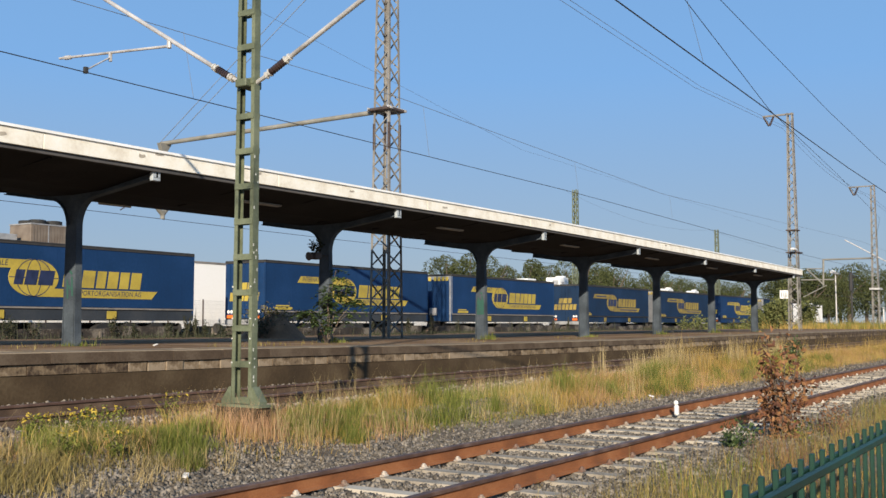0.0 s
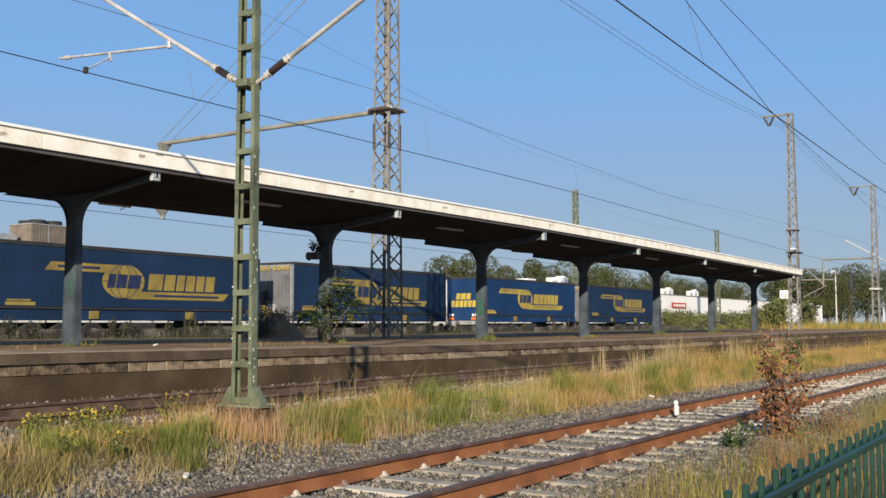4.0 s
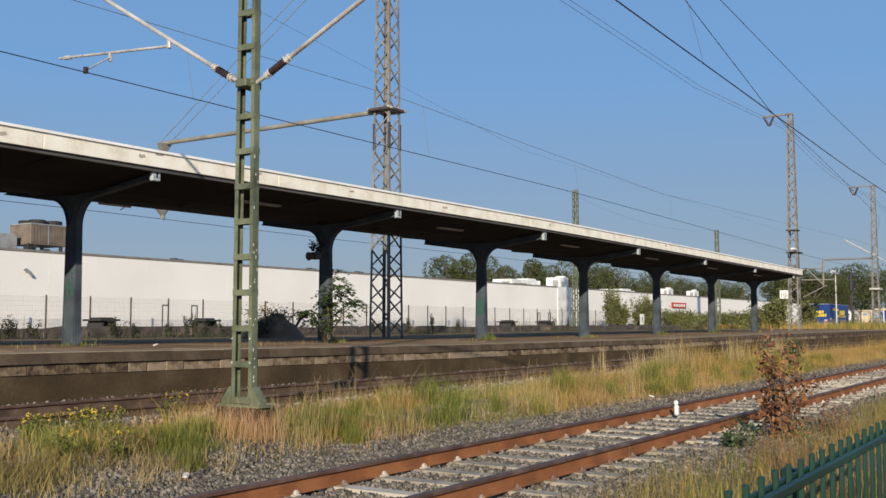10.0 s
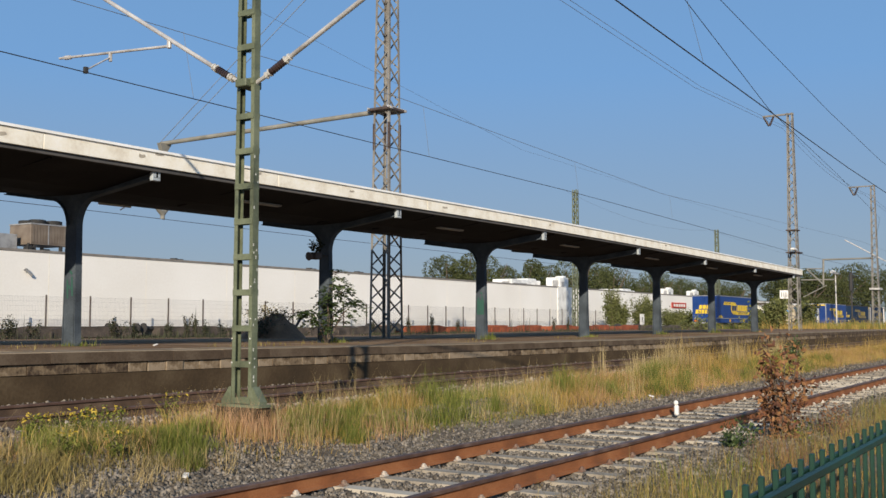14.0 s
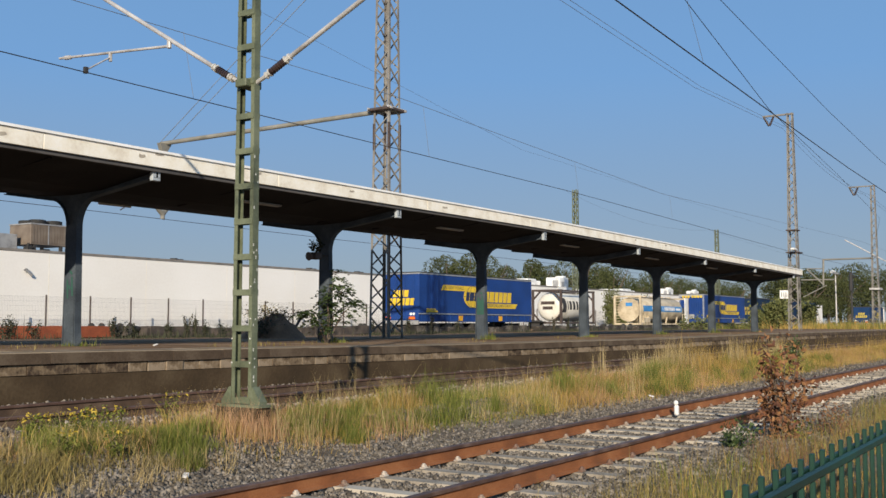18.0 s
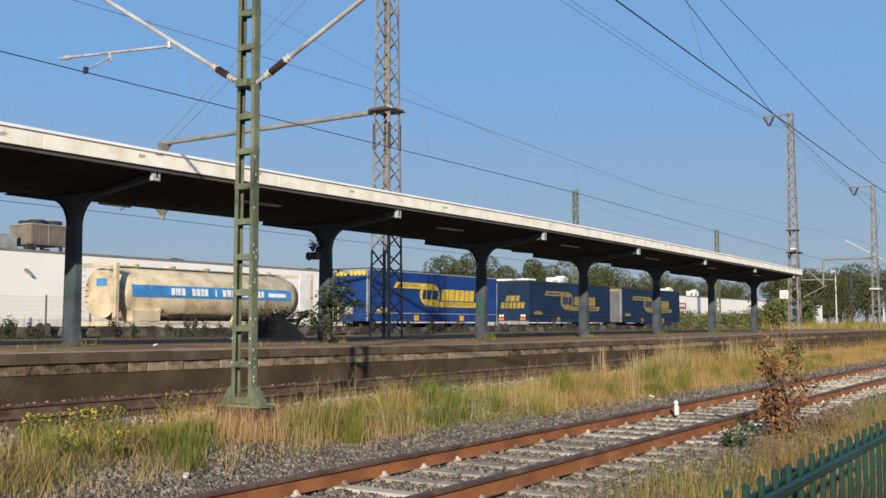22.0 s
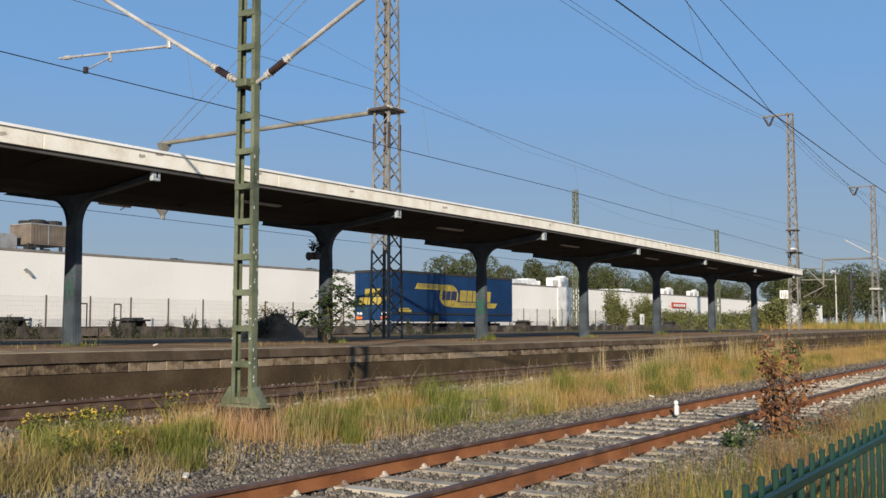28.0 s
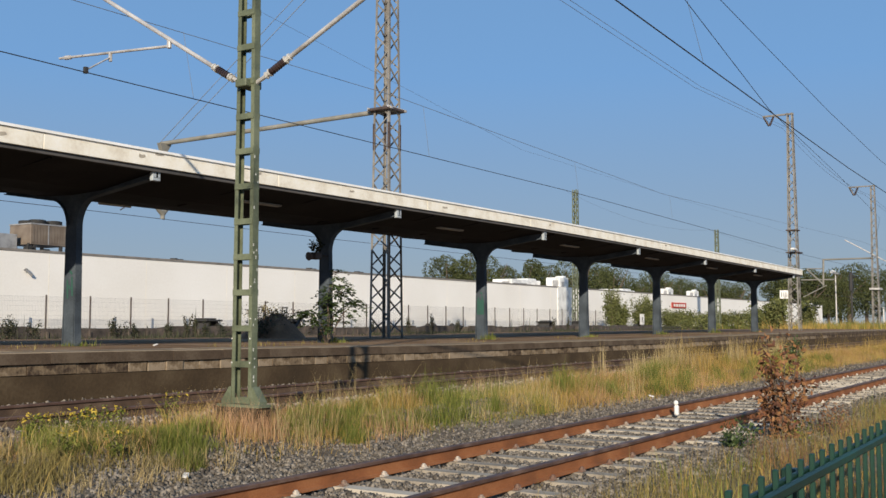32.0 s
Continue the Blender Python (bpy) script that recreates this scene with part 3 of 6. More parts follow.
def lattice_mast(at, w0, w1, h, label, step=0.62, mat=None, name="lattice_mast", near=True):
    t = thing(name, at, label, "mast", "lattice masts")
    mat = mat or M_LATTICE
    c = [(-1, -1), (1, -1), (1, 1), (-1, 1)]
    for a, b in c:
        bm = B()
        prof = [(0, 0), (-0.09, 0), (-0.09, -0.014), (-0.014, -0.014), (-0.014, -0.09), (0, -0.09)]
        lo = [bm.verts.new((a * (w0 + p), b * (w0 + q), -0.14)) for p, q in prof]
        hi = [bm.verts.new((a * (w1 + p), b * (w1 + q), h)) for p, q in prof]
        for k in range(6):
            bm.faces.new((lo[k], lo[(k + 1) % 6], hi[(k + 1) % 6], hi[k]))
        bm.faces.new(lo[::-1]), bm.faces.new(hi)
        part("leg", bm, mat, t)
    for k in range(4):
        (a0, b0), (a1, b1) = c[k], c[(k + 1) % 4]
        z, i = 0.1, 0
        rest = B()
        while z + step < h:
            wa, wb = w0 + (w1 - w0) * z / h - 0.02, w0 + (w1 - w0) * (z + step) / h - 0.02
            p, q = (Vector((a0 * wa, b0 * wa, z)), Vector((a1 * wb, b1 * wb, z + step))) if i % 2 == 0 else (Vector((a1 * wa, b1 * wa, z)), Vector((a0 * wb, b0 * wb, z + step)))
            if near:
                part("lacing_bar", bar(B(), p, q, 0.045, 0.045), mat, t)
            else:
                bar(rest, p, q, 0.045, 0.045)
            z, i = z + step, i + 1
        if near:
            rest.free()
        else:
            part("lacing", rest, mat, t, kind="stuff")
    part("foundation", box(B(), -w0 - 0.12, w0 + 0.12, -w0 - 0.12, w0 + 0.12, -0.6, -0.07, 0.02), M_ASPHALT, t)
    return t


lat_a = lattice_mast(pose(30.23, 22.0, 0.93), 0.45, 0.275, 16.0, "tall weathered lattice mast beside the canopy")
lat_b = lattice_mast(pose(76.3, 18.5, 0.93), 0.4, 0.21, 16.1, "tall weathered lattice mast beyond the canopy", near=False)
lat_c = lattice_mast(pose(109.2, 18.5, 0.93), 0.38, 0.21, 14.5, "distant weathered lattice mast at the platform end", near=False)
lat_d = lattice_mast(pose(77.6, 36.7, 1.06), 0.28, 0.2, 11.7, "slim green lattice mast in front of the warehouse", 0.5, M_GREEN_MAST, near=False)
lat_e = lattice_mast(pose(115.7, 36.7, 1.06), 0.28, 0.2, 11.3, "slim green lattice mast far behind", 0.5, M_GREEN_MAST, near=False)

# ---- white building behind the fence
hall = thing("warehouse", pose(6.85, 42.75, 1.06), "long low white warehouse with a flat roof", "building")
part("wall", box(B(), -30, 190, 0, 0.3, 0, 3.77), M_WALL, hall)
part("parapet_trim", box(B(), -30, 190, -0.04, 0.32, 3.77, 3.88), M_WALL_TRIM, hall)
part("roof", box(B(), -30, 190, 0.3, 30, 3.45, 3.65), M_GREY, hall)

# low retaining wall behind the far track
M_DARK_CONCRETE = material("dark_concrete", (0.032, 0.026, 0.022), 0.95, dark=(0.016, 0.014, 0.012), light=(0.055, 0.046, 0.038), scale=1.2, grain=20, bump=0.4, amount=0.7, spec=0.1)
retain = thing("retaining_wall", pose(0, 35.35, 0.0), "low dark concrete wall behind the far track", "wall", kind="structure")
for k in range(56):
    x = -30 + 4.0 * k
    part("wall_panel", box(B(), x + 0.01, x + 3.99, 0, 0.3, -0.1, 0.94 + 0.015 * math.sin(2.3 * k), 0.02), M_DARK_CONCRETE, retain)
part("coping", box(B(), -30, 194, -0.04, 0.42, 0.96, 1.04, 0.015), M_DARK_CONCRETE, retain)

# ---- woods far behind


def blobs(name, label, n, sample, size, mat, seed):
    """Many small leaf clumps, each a few tilted leaves, in one mesh."""
    r = np.random.default_rng(seed)
    c = sample(r, n)
    k = 3
    base = np.array([(-0.62, -0.2, 0), (0.3, -0.3, 0.1), (0.7, 0.08, -0.12), (-0.2, 0.32, 0.12)])
    v, f = [], []
    sz = size * r.uniform(0.6, 1.4, (n, 1, 1))
    q = r.normal(size=(n, 3, 3))
    u, _, w = np.linalg.svd(q)
    rot = u @ w
    pts = (base[None] * sz) @ rot + c[:, None, :]
    faces = np.arange(n * 4).reshape(n, 4)
    return soup(name, pts.reshape(-1, 3), faces, mat)


def crown_sampler(cx, cy, z0, z1, rad, lumps, seed):
    g = np.random.default_rng(seed)
    cen = np.stack([g.uniform(-1, 1, lumps), g.uniform(-1, 1, lumps), g.uniform(-1, 1, lumps)], -1)
    cen /= np.maximum(1, np.linalg.norm(cen, axis=1, keepdims=True))
    cen = cen * np.array([rad * 0.65, rad * 0.65, (z1 - z0) * 0.36]) + np.array([0, 0, (z0 + z1) / 2])
    lr = g.uniform(0.28, 0.5, lumps) * rad

    def f(r, n):
        k = r.integers(0, lumps, n)
        d = r.normal(size=(n, 3))
        d /= np.linalg.norm(d, axis=1, keepdims=True)
        return cen[k] + d * (lr[k] * r.uniform(0.55, 1.05, n) ** 0.5)[:, None] * np.array([1, 1, 0.85])
    return f


def tree(at, h, rad, seed, n=1500, leaf=0.45, mat=None, label="broad green tree"):
    t = thing("tree", at, label, "tree", "trees behind the station")
    bm = B()
    tube(bm, (0, 0, 0), (0.1, 0, h * 0.45), rad * 0.07, 8, rad * 0.045)
    g = random.Random(seed)
    for k in range(6):
        a = k * 1.05 + g.random()
        tube(bm, (0.1, 0, h * g.uniform(0.25, 0.45)), (math.cos(a) * rad * 0.6, math.sin(a) * rad * 0.6, h * g.uniform(0.6, 0.85)), rad * 0.03, 5, rad * 0.01)
    part("trunk", bm, M_BARK, t)
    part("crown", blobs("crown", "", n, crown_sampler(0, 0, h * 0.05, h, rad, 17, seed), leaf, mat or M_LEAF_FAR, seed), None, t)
    return t

# ---- overhead line: booms, steady arms, wires


def wire(name, pts, r, mat, label, sag=0.0, n=8, group=""):
    """A wire through the points, hanging a little between them."""
    bm = B()
    path = []
    for p, q in zip(pts, pts[1:]):
        p, q = Vector(p), Vector(q)
        for k in range(n):
            s = k / n
            path.append(p.lerp(q, s) - Vector((0, 0, 4 * sag * s * (1 - s))))
    path.append(Vector(pts[-1]))
    rings = []
    for i, c in enumerate(path):
        d = (path[min(i + 1, len(path) - 1)] - path[max(i - 1, 0)]).normalized()
        a = d.cross(Vector((0, 0, 1))).normalized()
        b = a.cross(d)
        rings.append([bm.verts.new(c + (a * math.cos(w) + b * math.sin(w)) * r) for w in (0, 1.257, 2.513, 3.77, 5.027)])
    for a, b in zip(rings, rings[1:]):
        for k in range(5):
            bm.faces.new((a[k], a[(k + 1) % 5], b[(k + 1) % 5], b[k]))
    return solid(name, bm, mat, label, "cable", group or "overhead wires")


def insulator(parent, p, q, r=0.055):
    """Ribbed insulator between two pale end caps."""
    p, q = Vector(p), Vector(q)
    bm = B()
    for k in range(7):
        a, b = p.lerp(q, k / 7), p.lerp(q, (k + 0.55) / 7)
        tube(bm, a, b, r, 10, r * 0.92)
        tube(bm, b, p.lerp(q, (k + 1) / 7), r * 0.7, 10)
    ins = part("insulator", bm, M_INSUL, parent, "dark brown ribbed insulator")
    d = (q - p) * 0.28
    part("end_cap", tube(tube(tube(B(), p - d, p, 0.036, 8), p - d * 0.25, p + d * 0.05, 0.055, 8), p - d * 1.05, p - d * 0.8, 0.05, 8), M_FITTING, ins)
    part("end_cap", tube(tube(tube(B(), q, q + d, 0.036, 8), q - d * 0.05, q + d * 0.25, 0.055, 8), q + d * 0.8, q + d * 1.05, 0.05, 8), M_FITTING, ins)


MZ = 0.29


def on_mast(y, z):
    return (0, y - 9.0, z - MZ)


part("boom", tube(B(), on_mast(9.62, 4.745), on_mast(13.4, 6.97), 0.03, 10), M_GALV, mast, "grey galvanised cantilever tube")
part("boom", tube(B(), on_mast(8.3, 4.69), on_mast(5.0, 6.25), 0.03, 10), M_GALV, mast, "grey galvanised cantilever tube")
part("boom_root", tube(B(), on_mast(9.1, 4.46), on_mast(9.3, 4.56), 0.028, 8), M_GALV, mast)
part("boom_root", tube(B(), on_mast(8.9, 4.42), on_mast(8.68, 4.51), 0.028, 8), M_GALV, mast)
insulator(mast, on_mast(9.33, 4.575), on_mast(9.56, 4.71), 0.05)
insulator(mast, on_mast(8.62, 4.54), on_mast(8.37, 4.66), 0.05)
arm = part("steady_arm", tube(B(), on_mast(10.5, 5.16), on_mast(12.85, 5.33), 0.02, 8), M_GALV, mast, "registration arm over the platform track")
part("clamp", box(B(), -0.026, 0.026, 1.455, 1.515, 5.16 - MZ - 0.035, 5.16 - MZ + 0.1, 0.01), M_GALV, arm)
part("dropper_arm", tube(B(), on_mast(11.7, 5.18), (-0.48, 11.6 - 9, 4.88 - MZ), 0.013, 6), M_GALV, arm)
part("dropper_bracket", tube(B(), on_mast(11.7, 5.25), on_mast(11.7, 5.12), 0.028, 6), M_GALV, arm)
part("wire_clamp", box(B(), -0.51, -0.46, 2.58, 2.63, 4.83 - MZ, 4.92 - MZ), M_DARK, arm)
part("arm_end", tube(B(), on_mast(12.6, 5.31), on_mast(12.72, 5.32), 0.033, 8), M_GALV, arm)
part("tie_band", box(B(), -0.148, 0.148, -0.095, 0.095, 4.38 - MZ, 4.48 - MZ, 0.01), M_GREEN_MAST, mast)

CW = [(-29.98, 11.6, 4.95), (7.56, 11.6, 4.84), (24.22, 11.6, 4.89), (47.45, 11.6, 4.68), (94.19, 11.8, 4.72), (181.44, 11.8, 4.71)]
wire("contact_wire", CW, 0.008, M_WIRE, "dark contact wire over the platform track")
wire("messenger_wire", [(-29.89, 11.6, 6.27), (8.57, 11.6, 5.8), (16.2, 11.6, 5.92), (31.16, 11.6, 5.57), (63.86, 11.6, 6.31), (123.57, 11.7, 5.95)], 0.006, M_WIRE_THIN, "thin carrying wire over the platform track")
for x, z in ((10.6, 5.85), (17.2, 5.88), (24.5, 5.68), (31.7, 5.56)):
    wire("dropper_wire", [(x + 0.02, 11.6, z), (x + 0.25, 11.6, 4.87)], 0.004, M_WIRE_THIN, "thin dropper between two wires", n=1)
wire("contact_wire", [(-20.24, 5.25, 5.88), (12.44, 5.25, 5.72), (20.02, 5.25, 5.57), (27.52, 5.25, 5.43), (61.16, 5.3, 5.28), (142.94, 5.3, 5.05)], 0.011, M_WIRE, "dark contact wire over the rusty track")
wire("messenger_wire", [(-20.08, 5.25, 7.74), (17.02, 5.25, 6.99), (25.34, 5.25, 6.54), (32.58, 5.25, 6.28), (70.42, 5.3, 6.83), (142.41, 5.3, 6.3)], 0.0062, M_WIRE, "carrying wire over the rusty track")
wire("dropper_wire", [(15.3, 5.25, 6.5), (16.03, 5.25, 5.68)], 0.004, M_WIRE_THIN, "thin dropper between two wires", n=1)
wire("cross_wire", [(12.83, 5.25, 6.92), (20.02, 5.25, 5.6), (37.63, 7.5, 6.67), (54.93, 9.0, 6.74), (105.23, 18.2, 7.42)], 0.0066, M_WIRE, "slanting dark wire crossing above the tracks")
for dy, r in ((0.0, 0.012), (0.35, 0.012)):
    wire("feeder_wire", [(-20, 18.0 + dy, 16.0), (37.5, 18.0 + dy, 14.95), (54.4, 18.0 + dy, 14.6), (73.4, 18.0 + dy, 15.4)], r, M_WIRE_THIN, "thin feeder wire between tall masts")
    wire("feeder_wire", [(73.4, 18.0 + dy, 15.4), (104.0, 18.0 + dy, 13.9), (180, 18.0 + dy, 13.0)], r, M_WIRE_THIN, "thin feeder wire between tall masts", sag=0.7)
wire("contact_wire", [(-55.16, 33.53, 5.85), (25.99, 33.53, 5.89), (41.85, 33.53, 5.83), (75.2, 33.53, 5.83), (111.66, 33.53, 5.76), (390.68, 33.53, 5.62)], 0.012, M_WIRE, "contact wire over the far track")
wire("messenger_wire", [(-55.07, 33.53, 7.47), (30.7, 33.53, 7.77), (75.19, 33.53, 7.38), (111.61, 33.53, 7.36), (297.17, 33.53, 7.05)], 0.0055, M_WIRE_THIN, "carrying wire over the far track", sag=0.5)
wire("feeder_wire", [(7.65, 14.0, 9.2), (14.99, 14.2, 7.8), (28.76, 15.5, 7.04), (75.72, 18.3, 7.92)], 0.0038, M_WIRE_THIN, "thin wire crossing above the canopy")
wire("feeder_wire", [(75.71, 36.67, 12.44), (112.42, 36.67, 12.05), (298.04, 36.67, 11.41)], 0.008, M_WIRE_THIN, "thin wire between the green masts", sag=1.0)

# cantilever of the tall mast across the far track, with its stays
LZ = 0.93


def on_lat(y, z, x=0.0):
    """A point of the slanting cantilever: it leans a little along the line as it reaches out."""
    k = max(0.0, y - 22.0) / 12.3
    return (x - 2.38 * k, y - 22.0 - 2.7 * k, z - LZ - 0.63 * k)


col = part("collar", box(B(), -0.52, 0.52, -0.5, 0.5, 8.36, 8.47, 0.02), M_TANKFRAME, lat_a, "steel clamp collar")
for s in (-1, 1):
    part("collar_bolt", tube(B(), (s * 0.46, -0.56, 8.41), (s * 0.46, 0.56, 8.41), 0.05, 8), M_GALV, col)
    part("collar_bolt", tube(B(), (-0.58, s * 0.46, 8.45), (0.58, s * 0.46, 8.45), 0.04, 8), M_GALV, col)
arm = part("cantilever_tube", tube(B(), on_lat(21.6, 9.36), on_lat(34.3, 9.3), 0.09, 10), M_BEAM, lat_a, "long pale grey-green cantilever tube")
part("end_plate", prism(B(), [(-2.52, 7.32), (-2.34, 7.32), (-2.08, 7.72), (-2.68, 7.72)], 9.3, 9.5), M_BEAM, arm)
for s, y0 in ((0, 34.3), (1, 33.6)):
    part("stay_rope", tube(B(), on_lat(y0, 9.4), on_lat(22.4, 17.3 - 0.6 * s), 0.016, 5), M_WIRE_THIN, arm)
for s in (-1, 1):
    for d in (-1, 1):
        part("splice_plate", box(B(), s * 0.34 - 0.04, s * 0.34 + 0.04, d * 0.34 - 0.04, d * 0.34 + 0.04, 6.9, 7.9), M_TANKFRAME, lat_a, "dark splice plate")
hang = thing("line_support", pose(27.75, 31.3, 5.66), "pale V-shaped support hanging over the far track", "overhead fitting")
part("strut", tube(B(), (0, 0, 0.1), (-0.55, 0.1, 0.66), 0.1, 8), M_BEAM, hang)
part("strut", tube(B(), (0, 0, 0.1), (0.55, 0.1, 0.66), 0.1, 8), M_BEAM, hang)
part("crossbar", tube(B(), (-0.66, 0.1, 0.64), (0.66, 0.1, 0.64), 0.06, 8), M_BEAM, hang)
part("hanger", tube(B(), (0, 0.1, 0.6), (0.12, 0.2, 2.97), 0.035, 8), M_GALV, hang)
part("foot", tube(B(), (0, 0, -0.08), (0, 0, 0.25), 0.09, 8), M_BEAM, hang)
part("registration_arm", tube(B(), (-1.15, 0, 0.62), (-2.9, 0, 0.44), 0.028, 6), M_TANKFRAME, hang)
part("dropper_arm", tube(B(), (-1.3, 0, 0.6), (-1.75, 0, 0.3), 0.028, 6), M_TANKFRAME, hang)
part("dropper_arm", tube(B(), (-1.75, 0, 0.3), (-2.1, 0, 0.08), 0.022, 6), M_TANKFRAME, hang)
part("wire_arm", tube(B(), (0, 0, 0.2), (2.05, 2.23, 0.2), 0.025, 6), M_GALV, hang)
part("wire_arm", tube(B(), (0.09, 0.17, 2.2), (2.3, 2.23, 2.09), 0.025, 6), M_GALV, hang)
part("arm_link", tube(B(), (-1.2, 0, 0.72), (-1.25, 0, 0.5), 0.05, 6), M_TANKFRAME, hang)

# fittings on the mast beyond the canopy
top = part("top_arm", box(B(), -0.08, 0.08, -0.25, 2.0, 15.98, 16.1), M_LATTICE, lat_b)
part("arm_brace", bar(B(), (0, 0.1, 15.3), (0, 1.1, 15.98), 0.06, 0.06, (1, 0, 0)), M_LATTICE, top)
part("insulator_string", tube(B(), (0, 1.9, 15.97), (0, 1.55, 15.3), 0.08, 8), M_INSUL, top)
part("insulator_string", tube(B(), (0, 1.2, 15.97), (0, 1.5, 15.3), 0.08, 8), M_INSUL, top)
plate = part("platform_sign", box(B(), -0.5, -0.45, 0.34, 0.94, 2.3, 2.92, 0.015), M_WHITE, lat_b, "white square sign on the mast")
for k in range(3):
    part("mark_bar", box(B(), -0.508, -0.503, 0.45 + 0.15 * k, 0.53 + 0.15 * k, 2.45, 2.78), M_GREY, plate)
lamp = part("lamp_arm", tube(B(), (0.9, -0.3, 5.75), (-1.2, -0.3, 5.8), 0.05, 8), M_GALV, lat_b)
part("lamp_head", box(B(), -1.6, -0.7, -0.45, -0.15, 5.78, 5.95, 0.06), M_WHITE_METAL, lamp, "white lantern head")
part("lamp_collar", box(B(), -0.45, 1.0, -0.45, 0.45, 5.66, 5.75), M_TANKFRAME, lat_b)
part("collar", box(B(), -0.42, 0.42, -0.42, 0.42, 7.3, 7.38), M_TANKFRAME, lat_b)
top = part("top_arm", box(B(), -0.08, 0.08, -0.25, 2.3, 14.4, 14.52), M_LATTICE, lat_c)
part("insulator_string", tube(B(), (0, 2.2, 14.39), (0, 1.8, 13.6), 0.09, 8), M_INSUL, top)
part("insulator_string", tube(B(), (0, 1.4, 14.39), (0, 1.75, 13.6), 0.09, 8), M_INSUL, top)
part("collar", box(B(), -0.6, 0.9, -0.5, 0.5, 3.9, 4.08), M_GALV, lat_c)
part("boom", tube(B(), (0.0, 2.81, 9.07), (0.0, -1.05, 6.73), 0.05, 8), M_GALV, lat_c, "pale slanting cantilever tube")

# ---- distant poles and line portal
for p, q, r in (((0.0, 0.16, 7.11), (0.0, 5.09, 7.11), 0.09), ((0.0, 4.98, 7.16), (0.0, 5.05, 4.41), 0.1), ((0.0, 6.65, 6.22), (0.0, 5.0, 6.17), 0.06), ((0.0, 6.65, 6.16), (0.0, 4.99, 4.47), 0.08), ((0.0, 7.25, 5.05), (0.0, 3.86, 5.03), 0.07), ((0.0, 7.06, 3.27), (0.0, 4.71, 4.46), 0.06)):
    part("cantilever_tube", tube(B(), p, q, r, 8), M_BEAM, lat_c, "grey cantilever tube over the far track")
lamp_pole = thing("platform_lamp_post", pose(117.35, 24.0, 0.93), "grey lamp post with a flat crossarm", "lamp post")
part("pole", tube(B(), (0, 0, 0), (0, 0, 6.2), 0.09, 10, 0.06), M_GALV, lamp_pole)
part("crossarm", box(B(), -2.0, 2.0, -0.15, 0.15, 6.0, 6.12), M_GALV, lamp_pole)
part("lantern", box(B(), -1.9, -0.6, -0.2, 0.2, 6.12, 6.3, 0.05), M_WHITE_METAL, lamp_pole)
sig = thing("railway_signal", pose(147, 28.02, 0.62), "dark railway signal on a tall post", "signal")
part("pole", tube(B(), (0, 0, 0), (0, 0, 7.6), 0.12, 10), M_DARK, sig)
part("signal_head", box(B(), -0.5, 0.5, -0.2, 0.2, 5.2, 7.9, 0.12), M_DARK, sig, "black signal screen")
part("visor", tube(B(), (0, -0.2, 7.2), (0, -0.55, 7.2), 0.16, 8), M_BLACK, sig)
for x, y, h in ((181.4, 27.6, 12.0), (154.8, 29.5, 4.8), (147, 24, 3.0)):
    pole = thing("line_pole", pose(x, y, 0.6), "thin distant pole beside the tracks", "pole", "distant poles")
    part("pole", tube(B(), (0, 0, 0), (0, 0, h), 0.13, 8, 0.08), M_GREEN_MAST if h > 9 else M_GALV, pole)
    part("cap", box(B(), -0.3, 0.3, -0.1, 0.1, h - 0.1, h + 0.05, 0.03), M_GALV, pole)
shed = thing("small_white_house", pose(249.93, 57.0, 0.87), "small white house with a pitched roof", "house")
part("wall", box(B(), -9, 9, 0, 8, 0, 3.4), M_WALL, shed)
part("roof", prism(B(), [(-9.6, 3.4), (9.6, 3.4), (9.6, 3.6), (0, 5.4), (-9.6, 3.6)], -0.4, 8.4), M_WALL, shed)
part("door", box(B(), 3, 6, -0.06, -0.004, 0, 2.2), M_GREY, shed)

# ---- warehouse details
part("lighter_bay", box(B(), 79.4, 82.7, -0.08, -0.005, 0, 3.85), M_WHITE_METAL, hall, "white downpipe bay")
sign = part("red_sign", box(B(), 110, 115, -0.12, -0.005, 2.25, 2.93, 0.03), M_RED, hall, "red sign board")
for k in range(5):
    part("letter_bar", box(B(), 110.5 + 0.85 * k, 111.1 + 0.85 * k, -0.135, -0.125, 2.43, 2.75), M_WHITE, sign)
part("wall_fitting", bar(B(), (22.65, -0.12, 2.93), (22.99, -0.12, 2.6), 0.08, 0.1), M_GREY, hall, "bent grey pipe on the wall")
part("wall_fitting", bar(B(), (22.56, -0.12, 2.85), (22.65, -0.12, 2.93), 0.06, 0.08), M_GREY, hall)
for x in np.arange(-24, 190, 6.0):
    part("panel_joint", box(B(), x - 0.012, x + 0.012, -0.006, -0.002, 0.02, 3.75), M_FASCIA, hall)
for x in (33.0, 44.8, 50):
    v = part("roof_vent", tube(B(), (x, 1.2, 3.65), (x, 1.2, 4.05), 0.22, 10), M_DARK, hall)
    part("vent_cap", tube(B(), (x + 0.45, 1.2, 3.86), (x + 0.45, 1.2, 4.02), 0.2, 8), M_DARK, v)
roofs = ((79.5, 85.6, 5, 5.1, 2.2), (86.0, 88.0, 3, 5.45, 1.6), (98, 106, 3, 4.6, 2.2), (117.0, 119.0, 3, 5.2, 1.1), (127.0, 129.0, 3, 5.2, 1.1))
